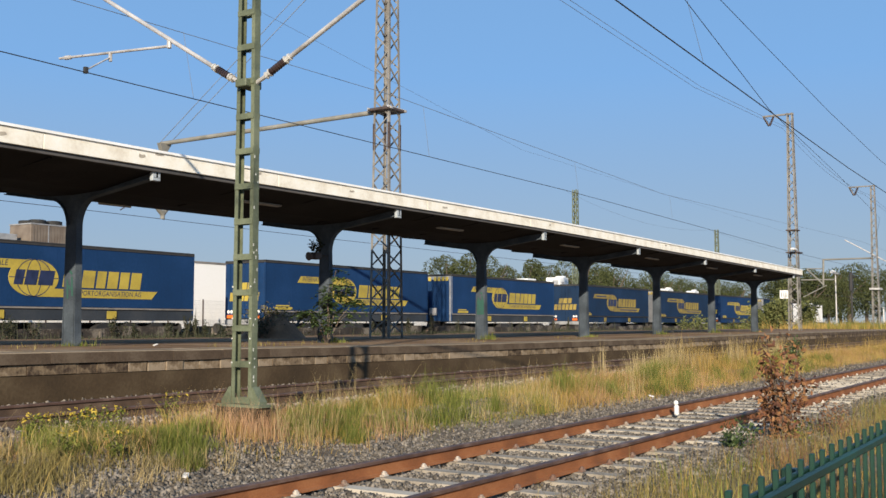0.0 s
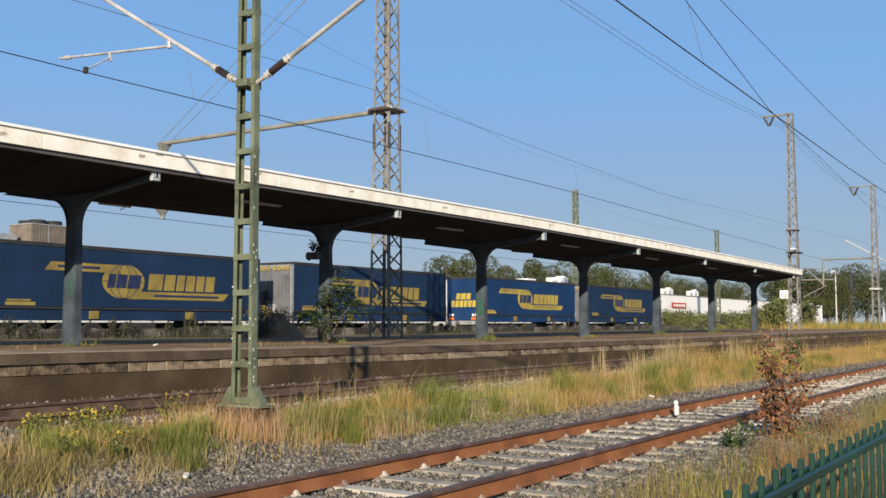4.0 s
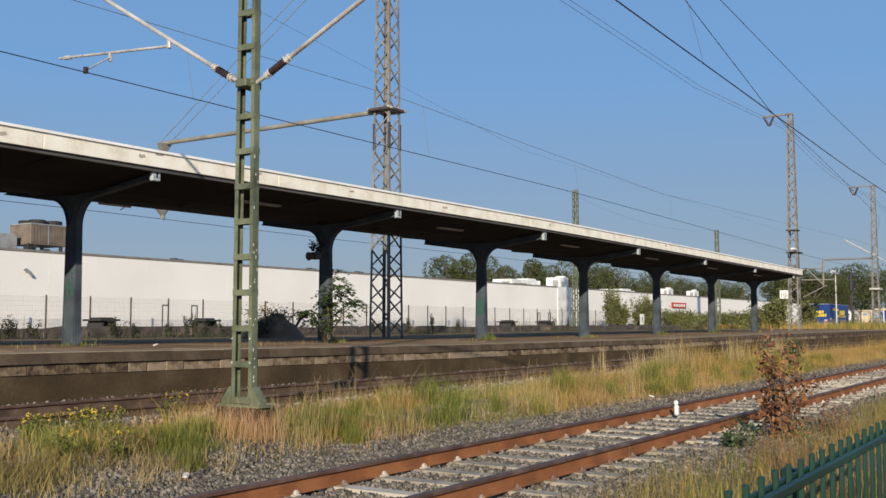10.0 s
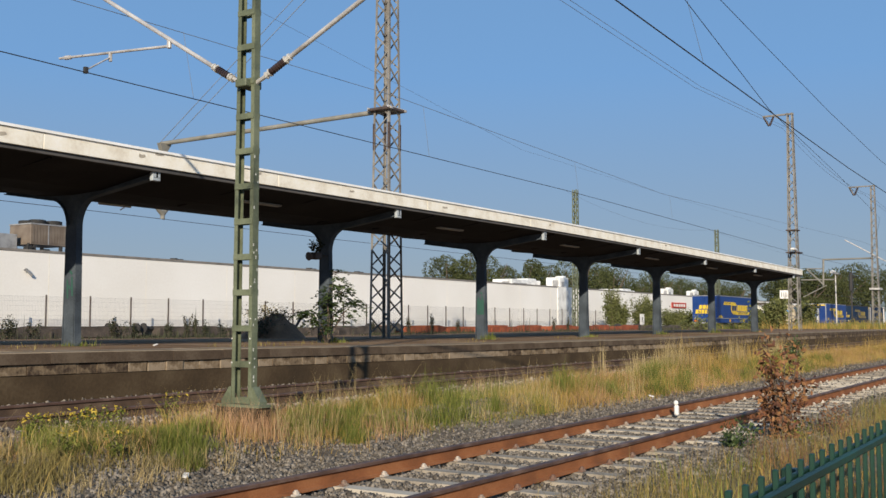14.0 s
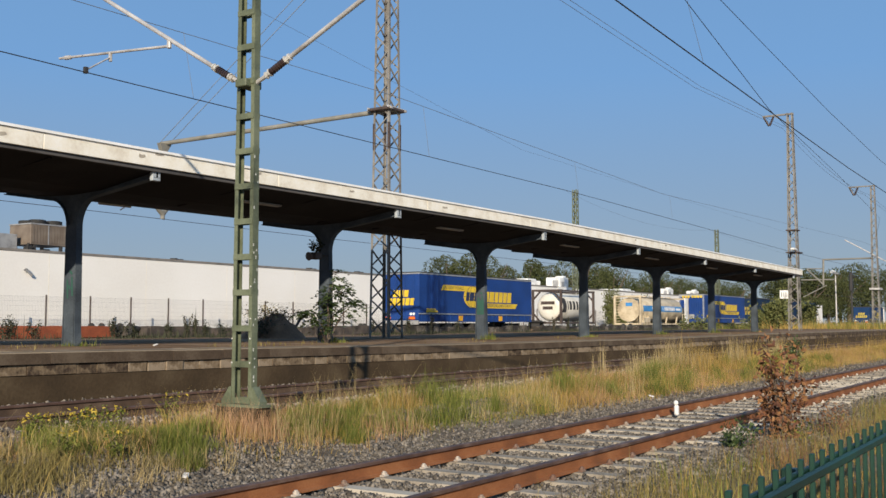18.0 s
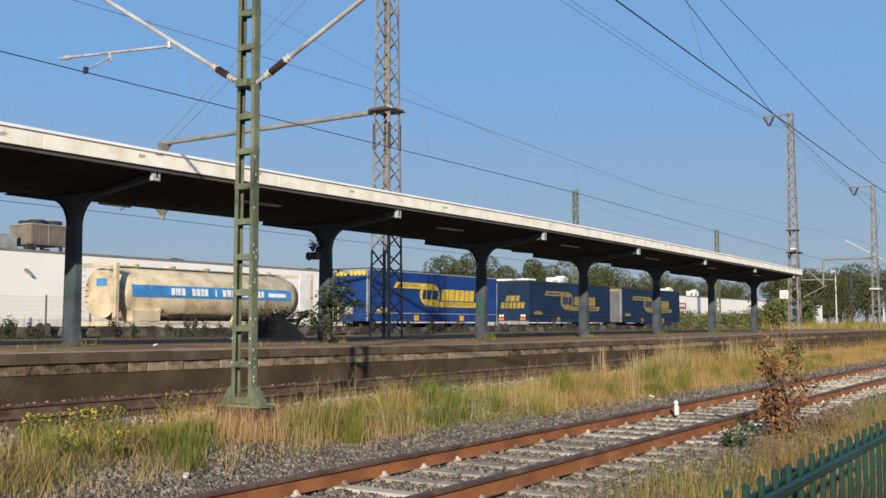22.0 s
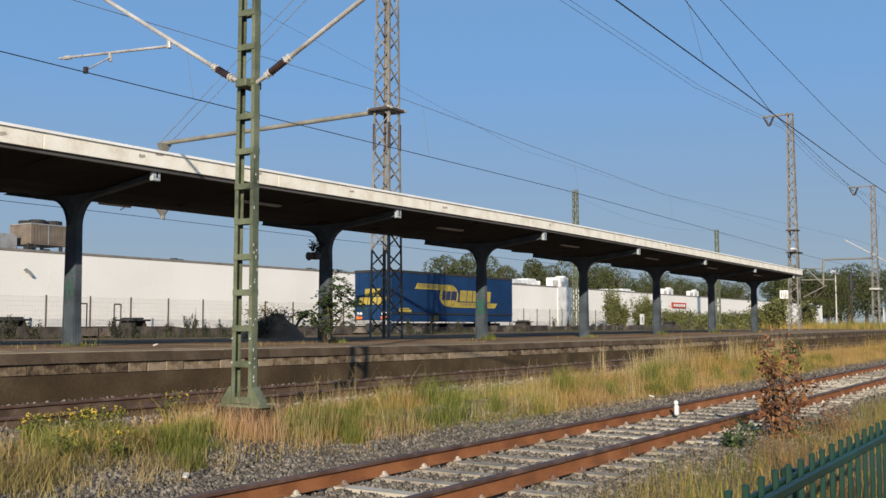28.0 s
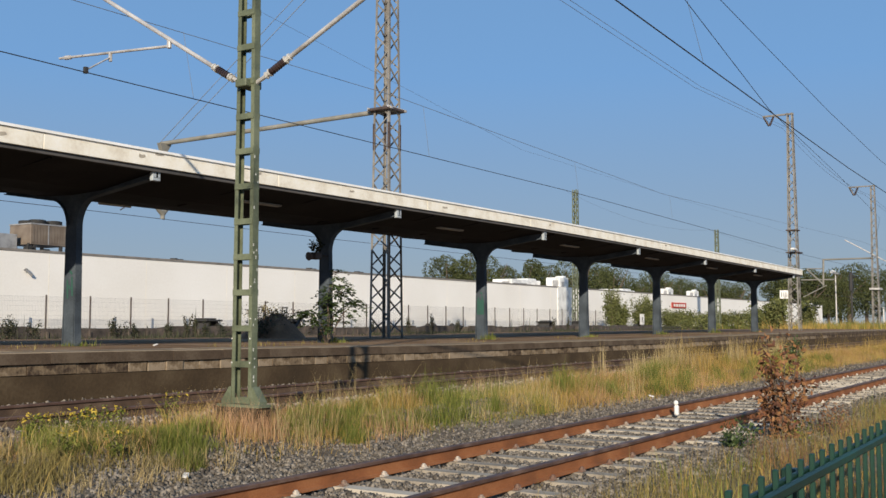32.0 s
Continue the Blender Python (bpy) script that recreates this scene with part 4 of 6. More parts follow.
for x0, x1, y, z, deep in roofs:
    u = thing("rooftop_unit", pose(x0 + 6.9, 42.75 + y, 4.6), "white ventilation casing on the warehouse roof", "ventilation unit", "rooftop units")
    part("casing", box(B(), 0, x1 - x0, 0, deep, 0.0, z - 3.9, 0.06), M_WHITE_METAL, u)
    part("side_grille", box(B(), -0.03, -0.004, deep * 0.12, deep * 0.5, 0.3, (z - 3.9) * 0.8), M_GREY, u)
    part("louvre", box(B(), 0.3, (x1 - x0) * 0.5, -0.04, -0.004, 0.25, (z - 3.9) * 0.7), M_GREY, u)
    part("duct", box(B(), (x1 - x0) * 0.6, (x1 - x0) * 0.9, 0.2, deep * 0.7, z - 3.9, z - 3.72, 0.04), M_WHITE_METAL, u)
far_hall = thing("rear_hall", pose(148.39, 44.65, 0.97), "white stepped industrial hall", "building")
part("wall", box(B(), -13, 10, 0, 12, 0, 4.1), M_WHITE_METAL, far_hall)
part("wall", box(B(), 10.1, 40, 1, 12, 0, 3.4), M_WHITE_METAL, far_hall)
for x in (-9, -2, 5, 15, 24):
    w = part("window", box(B(), x, x + 1.2, -0.05, -0.004, 1.9, 2.9), M_DARK, far_hall)
    part("window_frame", box(B(), x - 0.1, x + 1.3, -0.045, -0.003, 1.75, 1.88), M_GREY, w)

# cooling unit on the roof
cool = thing("rooftop_cooler", pose(31.25, 44.6, 4.66), "tan cooling unit with two fans on the roof", "cooling unit")
part("casing", box(B(), -0.18, 2.0, 0, 1.75, 0.7, 1.72, 0.02), M_TAN, cool)
part("top_edge", box(B(), -0.2, 2.02, -0.02, 1.77, 1.72, 1.78), M_GREY, cool)
for k in range(12):
    part("louvre_fin", box(B(), -0.1 + 0.165 * k, 0.02 + 0.165 * k, -0.02, -0.003, 0.8, 1.66), M_TAN, cool)
part("corner_post", box(B(), 0.80, 0.86, -0.03, -0.022, 0.73, 1.71), M_GREY, cool)
for y in (0.45, 1.3):
    ring = part("fan_ring", tube(B(), (0.5, y, 1.78), (0.5, y, 1.98), 0.42, 18), M_BLACK, cool)
    part("fan_guard", tube(B(), (0.5, y, 1.985), (0.5, y, 2.0), 0.36, 14), M_DARK, ring)
    ring = part("fan_ring", tube(B(), (1.45, y, 1.78), (1.45, y, 1.98), 0.42, 18), M_BLACK, cool)
    part("fan_guard", tube(B(), (1.45, y, 1.985), (1.45, y, 2.0), 0.36, 14), M_DARK, ring)
for x in (0.1, 1.65):
    for y in (0.1, 1.65):
        part("leg", box(B(), x - 0.07, x + 0.07, y - 0.07, y + 0.07, 0, 0.7), M_DARK, cool)
part("pipe", tube(B(), (0.2, 0.3, 0.3), (1.6, 0.3, 0.3), 0.1, 8), M_DARK, cool)
part("pipe_box", box(B(), 2.06, 2.26, -0.1, 0.3, 0.1, 1.7), M_WHITE_METAL, cool, "white pipe casing")
for k in range(3):
    part("pipe", tube(B(), (-0.35 + 0.1 * k, 0.1 * k, 0.05), (-0.3 + 0.16 * k, 0.1 * k, 0.75 - 0.15 * k), 0.06, 8), M_BLACK, cool)
part("valve_box", box(B(), -0.42, -0.1, -0.1, 0.25, 0.25, 0.6, 0.03), M_BLACK, cool)
part("motor", tube(B(), (0.5, 0.1, 0.35), (0.95, 0.1, 0.35), 0.17, 10), M_BLACK, cool)
part("plinth", box(B(), -0.6, 2.5, -0.1, 2.6, -0.25, 0.0), M_WHITE_METAL, cool)
part("grey_duct", box(B(), -3.2, -0.5, 0.6, 2.2, 0.0, 1.2, 0.03), M_GREY, cool)

# wire-mesh fence before the warehouse
mesh_fence = thing("mesh_fence", pose(0, 41.3, 1.06), "thin grey wire-mesh fence with steel posts", "fence")
panel_bm = B()
for k in range(1, 32):
    box(panel_bm, 0.08 * k - 0.003, 0.08 * k + 0.003, -0.003, 0.003, 0.05, 1.6)
for k in range(8):
    box(panel_bm, 0.03, 2.5, -0.004, 0.004, 0.06 + k * 0.22 - 0.003, 0.06 + k * 0.22 + 0.003)
PANEL = mesh_of(panel_bm, M_GREY)
post_bm = B()
box(post_bm, -0.03, 0.03, -0.03, 0.03, -0.1, 1.68, 0.004)
FPOST = mesh_of(post_bm, M_TANKFRAME)
for k in range(-8, 44):
    x = 29.7 + 2.48 * k
    part("post", FPOST, None, mesh_fence, at=pose(x, 0, 0))
    part("mesh_panel", PANEL, None, mesh_fence, at=pose(x, 0, 0))
track_sign = thing("track_sign", pose(94.07, 37.43, 1.06), "small white sign on a short post", "sign")
part("pole", tube(B(), (0, 0, 0), (0, 0, 0.9), 0.035, 8), M_GREY, track_sign)
pl = part("plate", box(B(), -0.55, 0.55, -0.03, 0.0, 0.25, 1.3, 0.02), M_WHITE, track_sign)
part("mark", bar(B(), (-0.1, -0.036, 0.55), (0.15, -0.036, 1.0), 0.01, 0.14), M_DARK, pl)

# ---- green picket fence beside the camera
fence = thing("picket_fence", pose(0, 0.8, -0.3), "dark green steel picket fence in the grass", "fence")
pk = B()
box(pk, -0.011, 0.011, -0.008, 0.008, -0.1, 1.255, 0.003)
PICKET = mesh_of(pk, M_FENCE_GREEN)
f_rng = random.Random(4)
for k in range(70):
    part("picket", PICKET, None, fence, at=pose(-1.013 + 0.1495 * k, 0, -0.008 + f_rng.uniform(-0.003, 0.003)))
for z in (1.185, 0.12):
    r = part("rail", box(B(), -1.1, 9.5, 0.0095, 0.03, z - 0.016, z + 0.016, 0.006), M_FENCE_GREEN, fence)
    part("rail", box(B(), -1.1, 9.5, -0.03, -0.0095, z - 0.016, z + 0.016, 0.006), M_FENCE_GREEN, fence)
for x in (-0.98 + 0.1495 * 12.5, -0.98 + 0.1495 * 29.5, -0.98 + 0.1495 * 46.5):
    part("fence_post", box(B(), x - 0.025, x + 0.025, 0.036, 0.086, -0.1, 1.2, 0.005), M_FENCE_GREEN, fence)

# ---- woods
t_rng = random.Random(21)
for k, (x, y, h, r) in enumerate(((137, 87.4, 12.2, 5), (140, 85.5, 13.6, 5.5), (154, 90, 14.0, 6), (161, 87, 13.6, 5.5), (172, 89, 14.0, 5), (174, 85.5, 11.0, 4))):
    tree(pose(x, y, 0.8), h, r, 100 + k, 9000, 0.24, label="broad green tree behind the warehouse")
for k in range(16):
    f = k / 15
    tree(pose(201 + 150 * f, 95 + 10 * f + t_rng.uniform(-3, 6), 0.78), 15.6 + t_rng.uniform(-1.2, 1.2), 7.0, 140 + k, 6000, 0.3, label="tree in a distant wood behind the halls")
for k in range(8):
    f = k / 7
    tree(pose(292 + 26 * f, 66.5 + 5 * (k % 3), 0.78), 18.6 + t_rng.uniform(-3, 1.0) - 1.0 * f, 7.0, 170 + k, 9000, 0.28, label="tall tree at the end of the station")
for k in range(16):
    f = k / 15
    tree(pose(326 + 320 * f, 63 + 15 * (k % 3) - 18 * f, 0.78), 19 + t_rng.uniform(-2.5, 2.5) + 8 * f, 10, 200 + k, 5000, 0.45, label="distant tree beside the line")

# ---- grass, weeds and stones


def patchy(x, y, s, seed):
    """Smooth patches between 0 and 1."""
    q = np.sin(x * s + seed) * np.cos(y * s * 1.7 + seed * 2.1) + np.sin(x * s * 2.3 + y * s + seed * 3.3) * 0.6 + np.sin(x * s * 0.41 - y * s * 0.7 + seed * 5)
    return np.clip(0.5 + q * 0.28, 0, 1)


def blades(name, label, n, sample, hgt, wid, mat, seed, lean=0.35):
    """Curved grass blades of three triangles each, in one mesh."""
    r = np.random.default_rng(seed)
    p = sample(r, n)
    n = len(p)
    h = r.uniform(hgt[0], hgt[1], n) * r.uniform(0.6, 1.15, n) * (0.5 + 0.95 * patchy(p[:, 0], p[:, 1], 2.9, seed))
    a = r.uniform(0, 2 * np.pi, n)
    side = np.stack([np.cos(a), np.sin(a), np.zeros(n)], -1) * (wid * r.uniform(0.6, 1.3, n))[:, None]
    b = r.uniform(0, 2 * np.pi, n)
    ln = r.uniform(0.05, lean, n) * h
    out = np.stack([np.cos(b) * ln, np.sin(b) * ln, np.zeros(n)], -1)
    up = np.array([0, 0, 1.0])
    mid = p + out * 0.3 + up * (h * 0.55)[:, None]
    tip = p + out + up * (h * r.uniform(0.88, 1.0, n))[:, None]
    v = np.stack([p - side, p + side, mid - side * 0.7, mid + side * 0.7, tip], 1).reshape(-1, 3)
    k = np.arange(n)[:, None] * 5
    f = np.concatenate([k + np.array([[0, 1, 3]]), k + np.array([[0, 3, 2]]), k + np.array([[2, 3, 4]])])
    return tagged(new(name, soup(name, v, f, mat)), label, "grass", kind="stuff")


def ground_sampler(x0, x1, y0, y1, power=1.6, cut=None, dz=0.0):
    def f(r, n):
        u = r.uniform(0, 1, n) ** power
        x = x0 + (x1 - x0) * u
        y = r.uniform(y0, y1, n)
        keep = np.ones(n, bool) if cut is None else cut(x, y, r)
        x, y = x[keep], y[keep]
        return np.stack([x, y, ground_z(x, y) - 0.02 + dz], -1)
    return f


def strip_cut(lo, hi, seed):
    def f(x, y, r):
        q = patchy(x, y, 0.8, seed)
        start = np.interp(x, (4.5, 8.2, 11, 14, 80), (8.4, 8.0, 7.65, 7.5, 7.5))
        edge = np.clip((y - start) / 0.5, 0.06, 1) * np.clip((10.05 - y) / 0.3, 0, 1)
        sparse = np.where((x < 11.5) & (y > 9.5), 0.25, 1.0) * np.where(x < 8.3, 0.16, 1.0)
        foot = np.where(((x - 9.0) / 0.75) ** 2 + ((y - 8.65) / 0.55) ** 2 < 1, 0.2, 1.0)
        return (q >= lo) & (q <= hi) & (r.uniform(0, 1, len(x)) < edge * sparse * foot)
    return f


blades("dry_grass", "tall straw-coloured dry grass between the tracks", 64000, ground_sampler(4.3, 79, 7.35, 10.05, 1.6, strip_cut(0.3, 1.0, 1.0)), (0.12, 0.42), 0.0028, M_GRASS_DRY, 31, 0.85)
blades("reddish_grass", "reddish seeding grass between the tracks", 44000, ground_sampler(4.3, 64, 7.5, 10.0, 1.6, strip_cut(0.4, 1.0, 2.2)), (0.14, 0.4), 0.0026, M_GRASS_RED, 32, 0.8)
blades("green_grass", "fresh green grass tufts between the tracks", 30000, ground_sampler(4.3, 79, 7.4, 10.0, 1.6, strip_cut(0.0, 0.46, 1.0)), (0.1, 0.34), 0.0032, M_GRASS_GREEN, 33, 0.8)
blades("dry_grass", "tall pale dry grass near the platform end", 5200, ground_sampler(26, 130, 8.6, 10.3, 1.4, lambda x, y, r: patchy(x, y, 0.5, 6.0) > 0.35), (0.4, 0.95), 0.005, M_GRASS_DRY, 34)
blades("low_grass", "short brown-green grass covering the soil", 46000, ground_sampler(4.3, 64, 7.6, 10.0, 1.6, strip_cut(0.0, 1.0, 3.0)), (0.05, 0.17), 0.003, M_GRASS_GREEN, 39, 0.8)
blades("low_grass", "short dry grass covering the soil", 46000, ground_sampler(4.3, 74, 7.5, 10.0, 1.6, strip_cut(0.0, 1.0, 4.0)), (0.06, 0.22), 0.0028, M_GRASS_DRY, 40, 0.8)
blades("low_grass", "short dry weeds beside the fence", 42000, ground_sampler(2.7, 40, 1.0, 3.7, 1.7), (0.04, 0.2), 0.0025, M_GRASS_DULL, 45, 0.8)
blades("dry_grass", "dry weeds and grass beside the green fence", 34000, ground_sampler(2.7, 40, 1.0, 3.75, 1.8, lambda x, y, r: (patchy(x, y, 1.1, 4.0) > 0.2) & (r.uniform(0, 1, len(x)) < np.clip((3.9 - y) / 0.9, 0.1, 1))), (0.12, 0.42), 0.0022, M_GRASS_DULL, 35)
blades("green_grass", "green weeds beside the green fence", 9000, ground_sampler(2.7, 40, 1.0, 3.6, 1.8, lambda x, y, r: patchy(x, y, 1.3, 7.0) < 0.5), (0.15, 0.4), 0.004, M_GRASS_GREEN, 36)
blades("dry_grass", "high dry grass beyond the platform", 8000, ground_sampler(92, 196, 14.6, 31, 1.3, lambda x, y, r: patchy(x, y, 0.3, 2.5) > 0.4, 0.8), (0.4, 1.1), 0.012, M_GRASS_DRY, 37)
blades("green_grass", "high green weeds beyond the platform", 15000, ground_sampler(94, 196, 14.6, 31, 1.3, lambda x, y, r: patchy(x, y, 0.25, 8.5) > 0.35, 0.8), (0.3, 0.95), 0.014, M_GRASS_GREEN, 38)


blades("dry_grass", "pale dry stalks beside the green fence", 7000, ground_sampler(2.7, 40, 1.0, 3.7, 1.8, lambda x, y, r: patchy(x, y, 1.4, 9.0) > 0.45), (0.15, 0.45), 0.002, M_GRASS_DRY, 135, 0.7)
blades("red_weeds", "reddish weeds beside the green fence", 5000, ground_sampler(4.5, 30, 1.6, 3.5, 1.5, lambda x, y, r: patchy(x, y, 1.7, 3.0) > 0.6), (0.15, 0.5), 0.003, M_LEAF_BROWN, 136, 0.5)


def clumps(places, spread):
    """Tufts of grass round a few places on the ground."""
    def f(r, n):
        q = np.array(places)
        k = r.integers(0, len(q), n)
        x, y = q[k, 0] + r.normal(0, spread, n), q[k, 1] + r.normal(0, spread * 0.6, n)
        return np.stack([x, y, ground_z(x, y) - 0.02], -1)
    return f


def scattered(x0, x1, y0, y1, count, spread, seed):
    g = np.random.default_rng(seed)
    return clumps(np.stack([g.uniform(x0, x1, count), g.uniform(y0, y1, count)], -1), spread)


blades("green_tufts", "lush green weeds beside the dry grass", 15000, clumps([(7.55, 8.95), (7.75, 8.9), (8.0, 9.1), (8.25, 9.2), (7.6, 8.6), (7.9, 8.5), (8.4, 8.9), (7.3, 9.2), (6.9, 9.3), (6.7, 8.9), (7.1, 8.8), (9.9, 8.6), (10.5, 8.3), (11.1, 8.7)], 0.2), (0.12, 0.3), 0.0042, M_GRASS_GREEN, 141, 0.5)
blades("green_tufts", "small green weeds in the gravel", 2200, clumps([(7.5, 7.95), (7.55, 8.05), (10.2, 7.9), (12.2, 8.2), (14.5, 8.3), (17.5, 8.5)], 0.09), (0.12, 0.32), 0.003, M_GRASS_GREEN, 142, 0.6)
blades("green_tufts", "scattered green tufts in the dry grass", 15000, scattered(9.5, 40, 7.8, 9.7, 100, 0.16, 143), (0.2, 0.5), 0.0035, M_GRASS_GREEN, 144, 0.55)
blades("gravel_weeds", "thin dry weeds growing through the gravel", 1300, scattered(5.4, 8.0, 7.5, 9.3, 46, 0.07, 145), (0.15, 0.42), 0.0024, M_GRASS_PALE, 146, 0.8)
blades("gravel_weeds", "low olive weeds on the gravel", 6000, scattered(5.4, 7.8, 7.8, 9.4, 40, 0.14, 147), (0.06, 0.26), 0.003, M_GRASS_DULL, 148, 0.8)
blades("reed_grass", "tall pale seeding grass before the platform", 2400, scattered(22, 41, 9.2, 9.9, 40, 0.2, 149), (0.45, 0.9), 0.0045, M_GRASS_PALE, 150, 0.25)
blades("reed_grass", "pale seed heads above the dry grass", 1800, scattered(9, 24, 7.9, 9.7, 80, 0.2, 151), (0.35, 0.62), 0.0024, M_GRASS_PALE, 152, 0.45)


def on_platform(x0, x1, y0, y1, power, cut=None):
    def f(r, n):
        x = x0 + (x1 - x0) * r.uniform(0, 1, n) ** power
        y = r.uniform(y0, y1, n)
        keep = np.ones(n, bool) if cut is None else cut(x, y, r)
        x, y = x[keep], y[keep]
        z = np.interp(x, (2, 8.5, 12.7, 21, 35.7, 47, 82), (0.975, 0.95, 0.92, 0.865, 0.83, 0.88, 0.92))
        return np.stack([x, y, z - 0.01], -1)
    return f


blades("platform_weeds", "dark weeds along the back of the platform", 9000, on_platform(12, 82, 27.8, 31.1, 1.4, lambda x, y, r: patchy(x, y, 0.9, 2.0) > 0.45), (0.05, 0.3), 0.012, M_WEED_DARK, 41)
blades("platform_weeds", "tall thin weeds at the back of the platform", 320, on_platform(14, 78, 27.8, 31.1, 1.2, lambda x, y, r: patchy(x, y, 1.3, 5.0) > 0.66), (0.8, 1.35), 0.016, M_WEED_DARK, 42, 0.2)
blades("platform_tufts", "small dry tufts in the platform joints", 3600, on_platform(7, 55, 14.4, 18.5, 1.3, lambda x, y, r: patchy(x, y, 1.9, 3.0) > 0.68), (0.03, 0.13), 0.006, M_GRASS_DULL, 43)
for k, px in enumerate(POSTS_X[3:]):
    blades("post_tufts", "green weeds at the foot of a canopy post", 150, lambda r, n, px=px: np.stack([r.normal(px, 0.17, n), r.normal(17.62, 0.16, n), np.full(n, 0.93 + edge_dz(px))], -1), (0.08, 0.28), 0.008, M_GRASS_GREEN, 60 + k)
blades("bank_weeds", "dark weeds on the bank behind the far track", 24000, lambda r, n: (lambda x, y: np.stack([x, y, ground_z(x, y) - 0.02], -1))(14 + 120 * r.uniform(0, 1, n) ** 1.3, r.uniform(35.8, 37.8, n)), (0.05, 0.2), 0.02, M_WEED_DARK, 44)


def stones(name, label, n, sample, size, mat, seed):
    """Crushed stones: sharp-edged lumps of six uneven corners in one mesh."""
    r = np.random.default_rng(seed)
    p = sample(r, n)
    n = len(p)
    octa = np.array([(1, 0, 0), (-1, 0, 0), (0, 1, 0), (0, -1, 0), (0, 0, 1), (0, 0, -1)], float) * 0.62
    v = (octa[None] + r.uniform(-0.22, 0.22, (n, 6, 3))) * (size * r.uniform(0.5, 1.3, (n, 1, 1)) * r.uniform(0.7, 1.3, (n, 1, 3)))
    u, _, w = np.linalg.svd(r.normal(size=(n, 3, 3)))
    v = v @ (u @ w) + p[:, None, :]
    q = np.array([(0, 2, 4), (2, 1, 4), (1, 3, 4), (3, 0, 4), (2, 0, 5), (1, 2, 5), (3, 1, 5), (0, 3, 5)])
    f = (np.arange(n)[:, None, None] * 6 + q[None]).reshape(-1, 3)
    return tagged(new(name, soup(name, v.reshape(-1, 3), f, mat)), label, "ballast stones", kind="stuff")


def bed_sampler(x0, x1, y0, y1, z, power, slope=True):
    def f(r, n):
        x = x0 + (x1 - x0) * r.uniform(0, 1, n) ** power
        y = r.uniform(y0, y1, n)
        zz = np.full(n, z)
        if slope:
            zz = z - np.clip((3.5 - y) / 0.45, 0, 1) * 0.1 - np.clip((y - 7.4) / 0.3, 0, 1) * 0.02 
            zz = np.where(y > 7.5, np.maximum(zz, ground_z(x, y) + 0.01), zz)
        sl = np.abs((x - 0.79) / 0.681 - np.round((x - 0.79) / 0.681)) * 0.681 < 0.13
        keep = ~(sl & (y > 4.1) & (y < 6.65) & (r.uniform(0, 1, n) < 0.93))
        for c in NEAR_RAILS:
            keep &= np.abs(y - c) > 0.07
        return np.stack([x, y, zz + r.uniform(-0.02, 0.014, n)], -1)[keep]
    return f


stones("ballast_stones", "loose grey crushed stones around the rusty track", 80000, bed_sampler(3.8, 19, 3.1, 8.9, -0.184, 1.25), 0.044, M_STONE, 51)
stones("ballast_stones", "loose grey crushed stones along the rusty track", 28000, bed_sampler(19, 64, 3.1, 8.0, -0.186, 1.5), 0.054, M_STONE, 52)
mid_bed = lambda r, n: (lambda x, y: np.stack([x, y, 0.125 - np.clip((10.1 - y) / 0.6, 0, 1) * 0.13 + r.uniform(-0.02, 0.02, n)], -1))(7 + 45 * r.uniform(0, 1, n) ** 1.6, np.where(r.uniform(0, 1, n) < 0.6, r.uniform(9.3, 10.75, n), r.uniform(12.42, 13.2, n)))
stones("rusty_ballast_stones", "brown rusty crushed stones beside the platform track", 13000, mid_bed, 0.055, M_STONE_BROWN, 53)
far_row = lambda r, n: (lambda x, y: np.stack([x, y, 0.168 + (y - 12.6) * 0.05 + r.uniform(-0.03, 0.03, n)], -1))(5 + 55 * r.uniform(0, 1, n) ** 1.5, r.uniform(12.56, 13.3, n))
stones("pale_ballast_stones", "pale crushed stones heaped along the foot of the platform", 6000, far_row, 0.04, M_STONE, 57)
stones("gravel", "small pale stones in the dry grass", 9000, ground_sampler(2.7, 25, 7.4, 9.6, 1.4), 0.04, M_STONE, 54)
stones("gravel", "small stones among the weeds by the fence", 7000, ground_sampler(2.7, 25, 1.2, 3.6, 1.4), 0.035, M_STONE, 55)


stones("ballast_stones", "loose grey crushed stones behind the fence end", 6000, bed_sampler(-12, 3.8, 3.1, 7.8, -0.18, 1.0), 0.06, M_STONE, 56)
blades("low_grass", "short dry grass between the tracks", 9000, ground_sampler(-12, 4.4, 7.6, 10.0, 1.0), (0.08, 0.3), 0.006, M_GRASS_DRY, 48, 0.8)
blades("low_grass", "short dry weeds along the fence", 9000, ground_sampler(-8, 14, -3.5, 3.4, 1.0), (0.04, 0.18), 0.006, M_GRASS_DRY, 49, 0.8)
blades("low_grass", "short green weeds along the fence", 6000, ground_sampler(-8, 14, -3.5, 3.0, 1.0), (0.04, 0.16), 0.006, M_GRASS_GREEN, 50, 0.8)


